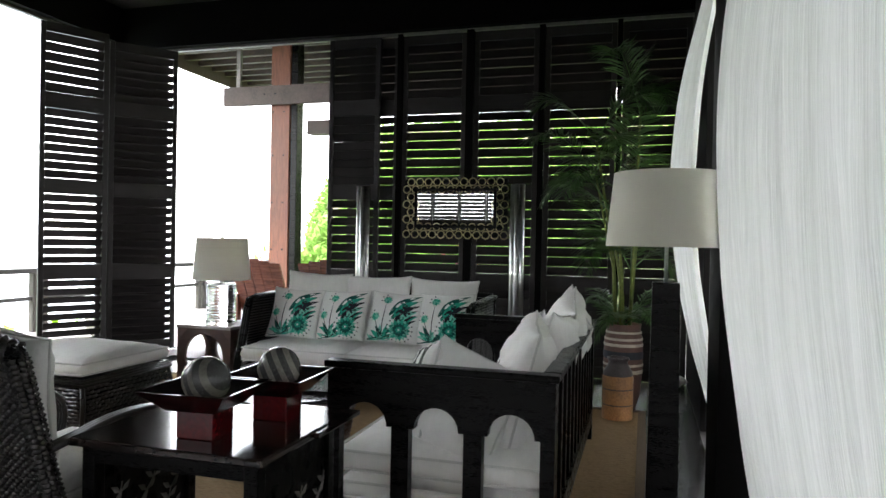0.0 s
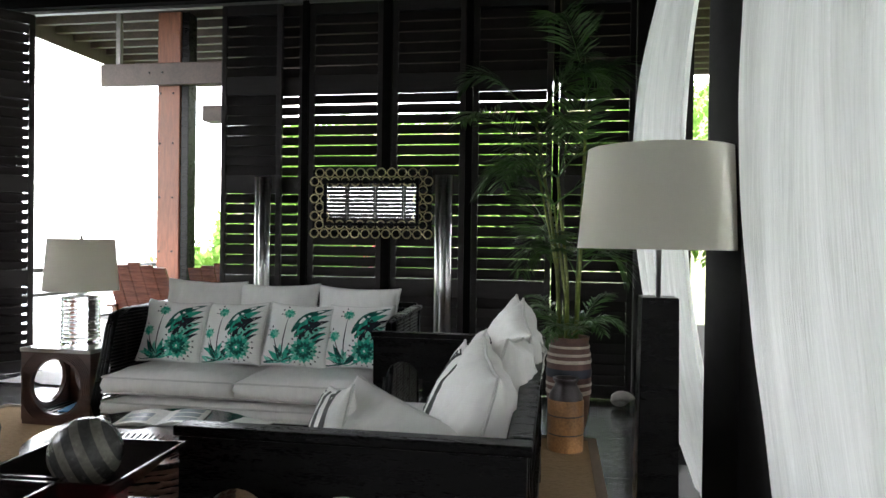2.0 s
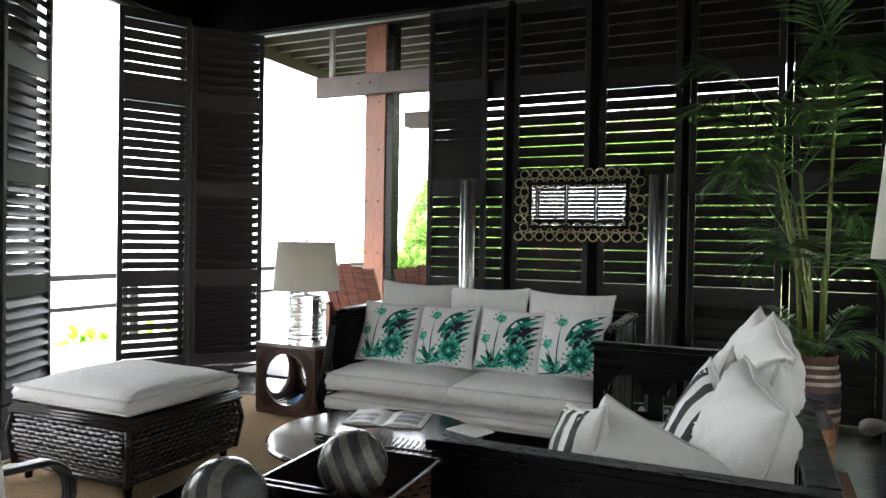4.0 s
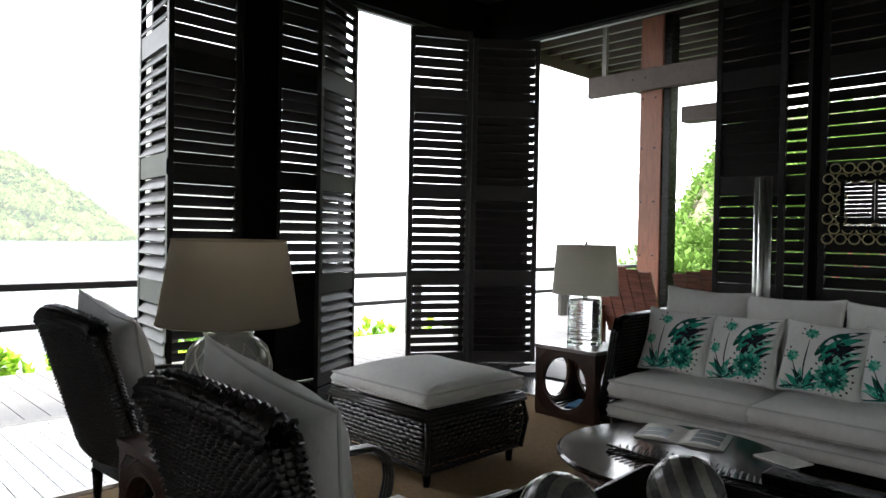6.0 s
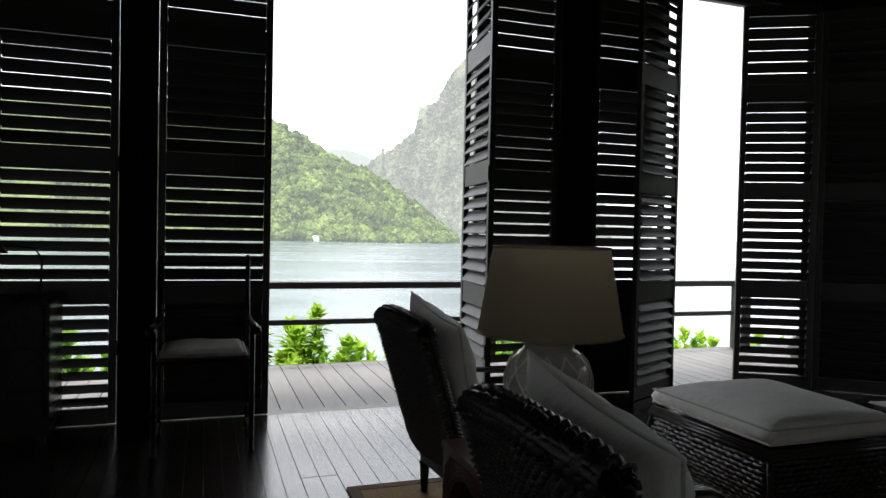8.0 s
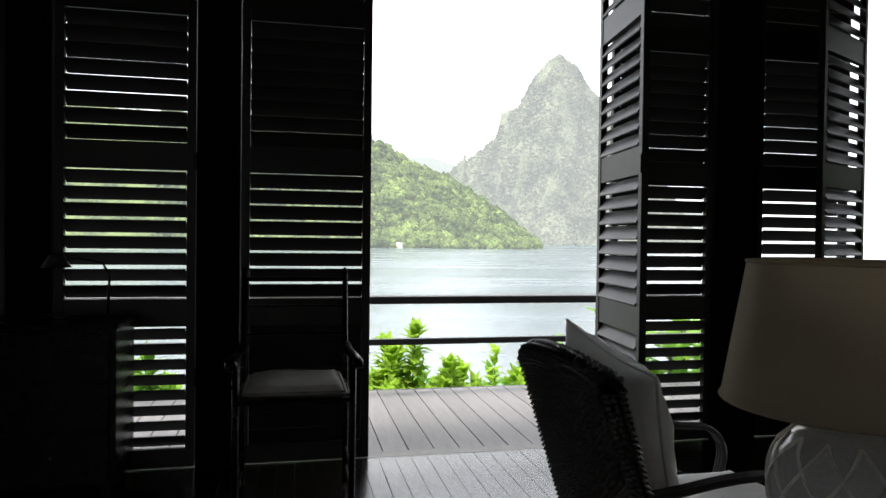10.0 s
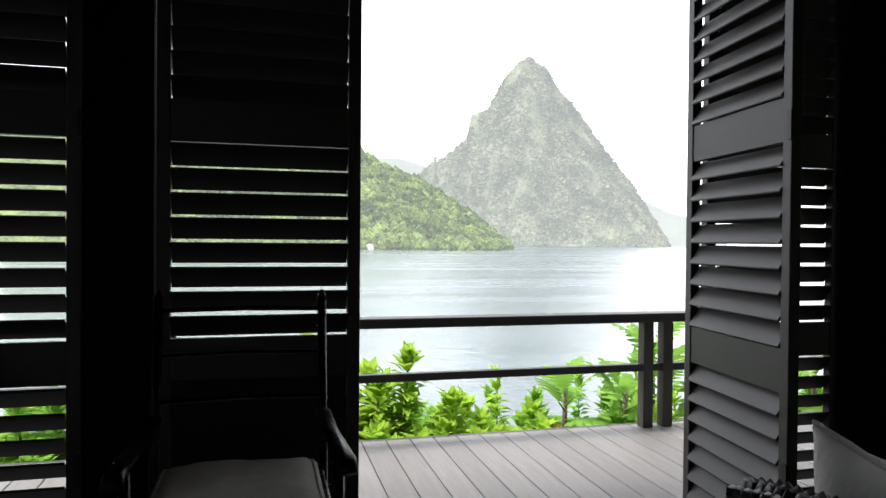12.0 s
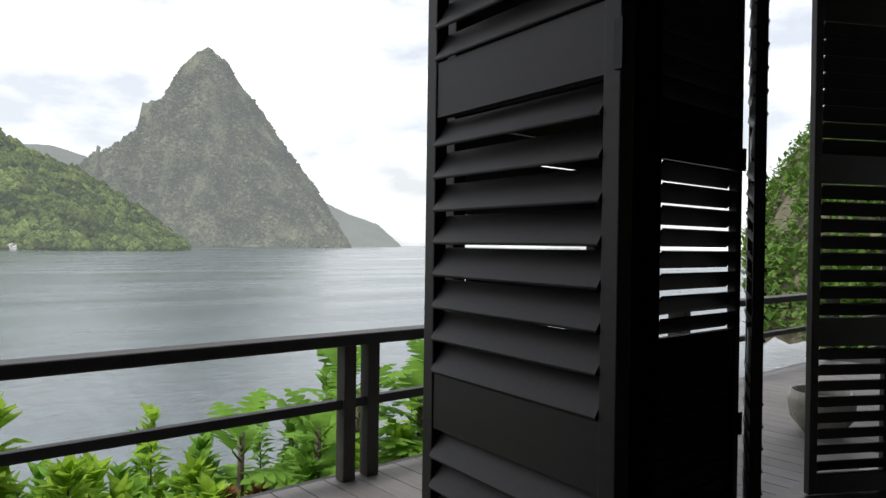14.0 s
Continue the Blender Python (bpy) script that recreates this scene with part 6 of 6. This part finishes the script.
GREEN = "bright green leafy shrub below the deck"
for k, (x, y, z, h, s, n, sz, mt) in enumerate((
        (-8.75, 2.30, -1.6, 2.45, 0.42, 1100, 0.17, M_LEAF), (-8.65, 1.75, -1.6, 2.30, 0.55, 1300, 0.17, M_LEAF), (-8.6, 0.9, -1.6, 2.35, 0.8, 1500, 0.17, M_LEAF), (-8.55, 2.75, -1.5, 1.72, 0.6, 1400, 0.15, M_LEAF),
        (-8.5, 3.35, -1.5, 1.62, 0.6, 1400, 0.14, M_LEAF), (-8.95, 3.0, -1.8, 1.95, 0.55, 1100, 0.16, M_LEAF), (-8.7, 3.9, -1.6, 1.72, 0.55, 1200, 0.13, M_LEAFRED), (-9.2, 3.5, -1.9, 2.05, 0.6, 1200, 0.14, M_LEAF2), (-9.1, 4.2, -1.9, 2.05, 0.6, 1200, 0.14, M_LEAF2),
        (-8.3, 2.5, -1.4, 1.55, 0.45, 1100, 0.15, M_LEAF), (-8.3, 3.05, -1.4, 1.45, 0.45, 1100, 0.14, M_LEAF), (-8.3, 1.9, -1.4, 1.6, 0.45, 1100, 0.16, M_LEAF), (-8.25, 3.7, -1.4, 1.4, 0.45, 1100, 0.13, M_LEAF2), (-8.9, 2.6, -1.7, 1.9, 0.5, 1100, 0.16, M_LEAF2), (-8.2, 1.3, -1.4, 1.6, 0.5, 1100, 0.16, M_LEAF), (-8.25, 4.3, -1.4, 1.35, 0.45, 1000, 0.13, M_LEAF2),
        (-8.8, 7.6, -1.7, 1.9, 0.8, 1100, 0.17, M_LEAF), (-9.0, 9.0, -1.8, 1.9, 0.9, 1100, 0.18, M_LEAF), (-9.2, 10.6, -1.9, 2.0, 1.0, 1100, 0.18, M_LEAF2), (-8.6, 0.0, -1.6, 2.1, 0.8, 1200, 0.18, M_LEAF2), (-8.7, -1.0, -1.6, 2.1, 0.9, 1000, 0.18, M_LEAF), (-9.3, 6.6, -2.0, 2.2, 0.9, 1000, 0.17, M_LEAF2))):
    shrub(x, y, z, h, s, n, sz, mt, 100 + k, GREEN if mt is not M_LEAFRED else "russet and green leafy shrub below the deck")
rnd = random.Random(55)
for k in range(46):
    x, y = -8.3 - 2.6 * (k % 4) / 3 - rnd.uniform(0, 0.3), -1.6 + 11.5 * k / 45 + rnd.uniform(-0.3, 0.3)
    z = -1.4 - 0.75 * (-7.9 - x)
    top = (-0.1 + 0.15 * (k % 4) / 3 if y < 4 or y > 7.2 else 0.05) + rnd.uniform(-0.15, 0.12)
    shrub(x, y, z, top - z, rnd.uniform(0.6, 0.8), 1000, rnd.uniform(0.14, 0.19), (M_LEAF, M_LEAF2, M_LEAF, M_LEAF2)[k % 4], 400 + k, GREEN)
for k in range(22):
    x, y = -8.25 - 0.45 * (k % 3), 0.6 + 7.2 * k / 21 + rnd.uniform(-0.15, 0.15)
    z = -1.4 - 0.75 * (-7.9 - x)
    shrub(x, y, z, -0.28 + rnd.uniform(-0.1, 0.1) - z, 0.75, 1200, rnd.uniform(0.12, 0.16), (M_LEAF2, M_LEAF)[k % 2], 600 + k, "dense low green shrub under the deck edge")
for k, (x, y, z, h, n) in enumerate(((-8.6, 4.45, -1.5, 1.55, 34), (-8.75, 4.9, -1.6, 1.85, 34), (-8.6, 5.4, -1.5, 1.65, 34), (-8.9, 5.75, -1.7, 2.05, 34), (-9.2, 5.1, -1.9, 2.3, 30), (-8.5, 6.1, -1.5, 1.6, 32), (-8.9, 4.0, -1.7, 1.75, 28), (-8.8, 6.7, -1.7, 1.95, 30))):
    breadfruit(x, y, z, h, n, 200 + k)


def tree(x, y, z, height, crown_r, leaves, size, seed, label, material=None, squash=0.8):
    rnd = random.Random(seed)
    t = thing("tree", pose(x, y, z), label, "tree", "trees beyond the deck")
    tr = bmesh.new()
    top = Vector((rnd.uniform(-0.3, 0.3), rnd.uniform(-0.3, 0.3), height * 0.55))
    tube(tr, [(0, 0, -0.5), top * 0.5 + Vector((0.1, 0, 0)), top], height * 0.03, 8, 0.55)
    blobs = []
    for k in range(11):
        a, r = rnd.uniform(0, 6.28), crown_r * math.sqrt(rnd.random())
        c = Vector((r * math.cos(a), r * math.sin(a), height * rnd.uniform(0.55, 0.93) - 0.25 * r))
        blobs.append((c, crown_r * rnd.uniform(0.28, 0.48)))
        tube(tr, [top, top.lerp(c, 0.6) + Vector((0, 0, 0.1)), c], height * 0.012, 5, 0.4)
    part("trunk", tr, M_BARK, t, smooth=True)
    verts, faces = [], []
    for k in range(leaves):
        c, r = blobs[k % len(blobs)]
        q = Vector((rnd.gauss(0, 1), rnd.gauss(0, 1), rnd.gauss(0, 1) * squash))
        q = q.normalized() * r * rnd.uniform(0.6, 1.08)
        d = (q.normalized() + Vector((rnd.uniform(-0.6, 0.6), rnd.uniform(-0.6, 0.6), rnd.uniform(-0.7, 0.3)))).normalized()
        leaf_quad(verts, faces, c + q, d, Vector((0, 0, 1)), size * rnd.uniform(0.7, 1.3), size * 0.26, size * 0.08)
    from_lists("crown", verts, faces, material or M_LEAF3, t)
    return t


TREE = "broad leafy green tree beyond the north deck"
# last three trees: greenery east of the house, also added to dim the curtains
for k, (x, y, z, h, r, n) in enumerate(((-8.6, 18.5, -2.2, 3.7, 1.7, 5200), (-7.4, 19.5, -1.6, 4.6, 1.8, 5200), (-5.9, 20.5, -1.2, 5.2, 2.2, 5600), (-3.4, 19.5, -1.0, 5.4, 2.4, 5600), (-0.6, 18.0, -1.0, 5.0, 2.4, 5200), (2.2, 17.5, -0.8, 5.0, 2.4, 4600), (-7.8, 23.0, -1.5, 5.4, 2.2, 4600), (4.6, 16.0, -0.8, 5.6, 2.6, 3600), (-6.6, 15.9, -1.5, 2.5, 1.4, 4200), (-4.2, 15.6, -1.2, 2.6, 1.6, 4200), (-1.6, 15.2, -1.2, 2.6, 1.7, 3600), (7.2, 1.0, -1.0, 5.2, 2.3, 3600), (7.0, 4.6, -1.0, 5.6, 2.4, 3600), (7.6, 8.0, -1.0, 5.6, 2.4, 3000))):
    tree(x, y, z, h, r, n, 0.26, 300 + k, TREE if y > 10 else "broad leafy green tree east of the house")
fl = shrub(-3.6, 14.9, -1.2, 2.4, 0.8, 420, 0.16, M_LEAF2, 350, "flowering shrub with pink blossom beyond the deck")
rnd = random.Random(9)
verts, faces = [], []
for k in range(160):
    c = Vector((rnd.gauss(0, 0.4), rnd.gauss(0, 0.4), rnd.uniform(1.9, 2.45)))
    leaf_quad(verts, faces, c, Vector((rnd.gauss(0, 1), rnd.gauss(0, 1), 0.5)).normalized(), Vector((0, 0, 1)), 0.11, 0.035, 0.01)
from_lists("blossom", verts, faces, M_FLOWER, fl, "pink blossom")

# steep wooded hillside north of the house
bm = bmesh.new()
g = []
for i in range(61):
    row = []
    for j in range(41):
        u, f = i / 60, j / 40
        a = radians(27.1 - 60 * u)
        d = 75 + 60 * f
        h = (21 + 14 * u) * min(1.0, u * 14) ** 0.6
        w = Vector((u * 9, f * 6, 0))
        z = -8 + (h + 8) * f ** 0.6 + 2.4 * noise.noise(w * 1.6) + 1.2 * noise.noise(w * 5)
        row.append(bm.verts.new((-math.sin(a) * d, math.cos(a) * d, z)))
    g.append(row)
for p, q in zip(g, g[1:]):
    for j in range(40):
        bm.faces.new((p[j], p[j + 1], q[j + 1], q[j]))
bmesh.ops.recalc_face_normals(bm, faces=list(bm.faces))
hs = tagged(part("hillside", bm, M_ROCK, smooth=True), "steep rocky hillside north of the house", "hillside", kind="structure")
rnd = random.Random(77)
verts, faces = [], []
for k in range(26000):
    u, f = rnd.random() ** 1.5, rnd.random()
    if noise.noise(Vector((u * 14, f * 8, 5))) > 0.55:
        continue
    p = g[min(59, int(u * 60))][min(39, int(f * 40))]
    base = Vector((0, 0, 0))
    a = radians(27.1 - 60 * u)
    d = 75 + 60 * f
    h = (21 + 14 * u) * min(1.0, u * 14) ** 0.6
    w = Vector((u * 9, f * 6, 0))
    z = -8 + (h + 8) * f ** 0.6 + 2.4 * noise.noise(w * 1.6) + 1.2 * noise.noise(w * 5)
    c = Vector((-math.sin(a) * d, math.cos(a) * d, z)) + Vector((rnd.gauss(0, 0.5), rnd.gauss(0, 0.5), abs(rnd.gauss(0, 0.8))))
    leaf_quad(verts, faces, c, Vector((rnd.gauss(0, 1), rnd.gauss(0, 1), rnd.gauss(0.4, 0.6))).normalized(), Vector((0, 0, 1)), rnd.uniform(0.7, 1.5), 0.3, 0.1)
me = bpy.data.meshes.new("hillside_foliage")
me.from_pydata([tuple(v) for v in verts], [], faces)
me.materials.append(M_LEAF3)
tagged(new("hillside_foliage", me), "dense green scrub over the hillside", "foliage", kind="stuff")

# tree crowns over the near hill across the bay
rnd = random.Random(31)
verts, faces = [], []
for k in range(15000):
    a, f = rnd.uniform(69.9, 100), rnd.random() ** 0.8
    d = 1000 + 400 * f
    top = 1400 * math.tan(radians(max(-0.6, table_of(HILL, a)))) + 1.4
    if top < SEA_Z + 3:
        continue
    w = Vector((math.sin(radians(a)) * d, math.cos(radians(a)) * d, 0)) / 100
    if noise.noise(w * 3.0) > 0.33:
        continue
    ridge = noise.fractal(w * 0.7 + Vector((8.0, 0, 0)), 0.9, 2.1, 5)
    z = SEA_Z - 2 + (top - SEA_Z) * f ** 1.15 + 26 * ridge * math.sin(math.pi * min(1, f)) * min(1, (top - SEA_Z) / 120) + 26 * 0.12 * noise.noise(w * 9) + 26 * 0.09 * abs(noise.noise(w * 22))
    if z < SEA_Z:
        continue
    r = rnd.uniform(3.5, 6.0) if k % 3 else rnd.uniform(7.0, 11.0)
    c = Vector((-math.sin(radians(a)) * d, math.cos(radians(a)) * d, z))
    i = len(verts)
    verts += [c + Vector((0, 0, r * rnd.uniform(1.0, 1.5)))]
    for q in range(5):
        an = q * 1.257 + rnd.random()
        verts.append(c + Vector((r * math.cos(an), r * math.sin(an), r * rnd.uniform(0.2, 0.7))))
    for q in range(5):
        an = q * 1.257
        verts.append(c + Vector((r * 0.8 * math.cos(an), r * 0.8 * math.sin(an), -r * 0.6)))
    for q in range(5):
        s = (q + 1) % 5
        faces += [(i, i + 1 + q, i + 1 + s), (i + 1 + q, i + 6 + q, i + 6 + s, i + 1 + s)]
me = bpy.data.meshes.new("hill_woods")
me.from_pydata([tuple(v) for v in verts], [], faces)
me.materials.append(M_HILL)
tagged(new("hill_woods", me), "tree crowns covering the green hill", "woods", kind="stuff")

rnd = random.Random(32)
verts, faces = [], []
for k in range(14000):
    a, f = rnd.uniform(57.2, 79.6), rnd.random() ** 0.7
    d = 2050 + 450 * f
    top = 2500 * math.tan(radians(max(-0.6, table_of(PEAK, a)))) + 1.4
    w = Vector((math.sin(radians(a)) * d, math.cos(radians(a)) * d, 0)) / 100
    if noise.noise(w * 1.3) > 0.25:
        continue
    ridge = noise.fractal(w * 0.7 + Vector((3.0, 0, 0)), 0.9, 2.1, 5)
    z = SEA_Z - 2 + (top - SEA_Z) * f ** 1.15 + 75 * ridge * math.sin(math.pi * min(1, f)) * min(1, (top - SEA_Z) / 120) + 75 * 0.12 * noise.noise(w * 9) + 75 * 0.09 * abs(noise.noise(w * 22))
    if z < SEA_Z:
        continue
    r = rnd.uniform(4.0, 9.0)
    c = Vector((-math.sin(radians(a)) * d, math.cos(radians(a)) * d, z - 0.3 * r))
    i = len(verts)
    verts.append(c + Vector((0, 0, r)))
    for q in range(5):
        an = q * 1.257 + rnd.random()
        verts.append(c + Vector((r * math.cos(an), r * math.sin(an), r * rnd.uniform(-0.4, 0.4))))
    for q in range(5):
        faces.append((i, i + 1 + q, i + 1 + (q + 1) % 5))
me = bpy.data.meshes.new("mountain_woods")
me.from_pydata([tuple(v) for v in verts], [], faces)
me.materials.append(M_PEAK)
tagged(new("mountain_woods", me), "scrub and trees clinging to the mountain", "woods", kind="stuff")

# houses by the far shore
rnd = random.Random(4)
for k in range(36):
    a = rnd.uniform(80.5, 93.5)
    d = 1004 + rnd.uniform(0, 22)
    c = (-math.sin(radians(a)) * d, math.cos(radians(a)) * d, SEA_Z + rnd.uniform(1, 4))
    t = thing("shore_house", pose(*c, 0, 0, rnd.uniform(0, 90)), "small pale house on the far shore", "house", "shore houses")
    w, dd, h = rnd.uniform(5, 11), rnd.uniform(5, 9), rnd.uniform(2.0, 3.4)
    part("wall", boxed(-w / 2, w / 2, -dd / 2, dd / 2, -3, h), M_HOUSE, t)
    b = bmesh.new()
    v = [b.verts.new(p) for p in ((-w * 0.55, -dd * 0.55, h), (w * 0.55, -dd * 0.55, h), (w * 0.55, dd * 0.55, h), (-w * 0.55, dd * 0.55, h), (-w * 0.5, 0, h + 2), (w * 0.5, 0, h + 2))]
    for q in ((0, 1, 5, 4), (2, 3, 4, 5), (1, 2, 5), (3, 0, 4), (3, 2, 1, 0)):
        b.faces.new([v[i] for i in q])
    part("roof", b, M_ROOFRED, t)


# ---- boards of floor and deck, last ----
def boards(parent, name, x0, x1, y0, y1, width, gap, top, thick, material, seed, lengths):
    rnd = random.Random(seed)
    made = {}
    y = y0
    while y < y1 - 0.01:
        x = x0
        first = True
        while x < x1 - 0.05:
            L = min(x1 - x, rnd.choice(lengths) * (rnd.choice((0.4, 0.7, 1.0)) if first else 1.0))
            if x1 - x - L < 0.4:
                L = x1 - x
            first = False
            key = round(L, 2)
            if key not in made:
                b = bmesh.new()
                box(b, 0, L - 0.003, 0, width - gap, -thick, 0)
                top_e = [e for e in b.edges if all(v.co.z > -0.001 for v in e.verts)]
                bmesh.ops.bevel(b, geom=top_e, offset=0.0015, segments=1, affect="EDGES")
                made[key] = link(name, b, material)
            ob = new(name, made[key])
            ob.parent = parent
            ob.matrix_basis = pose(x, y, top + rnd.uniform(-0.0006, 0.0006), 0, rnd.uniform(-0.02, 0.02), 0)
            x += L
        y += width


boards(floor, "floorboard", XW + 0.022, XE + 0.0, YS, YN, 0.105, 0.0018, 0.0, 0.02, M_FLOOR, 5, (2.4, 3.6))
boards(deck, "deck_board", -7.80, XW - 0.102, -1.5, 11.4, 0.174, 0.008, -0.006, 0.035, M_DECK, 6, (5.0,))
boards(deck2, "deck_board", XW - 0.10, 1.0, YN + 0.11, 11.4, 0.166, 0.008, -0.006, 0.035, M_DECK, 7, (4.0,))
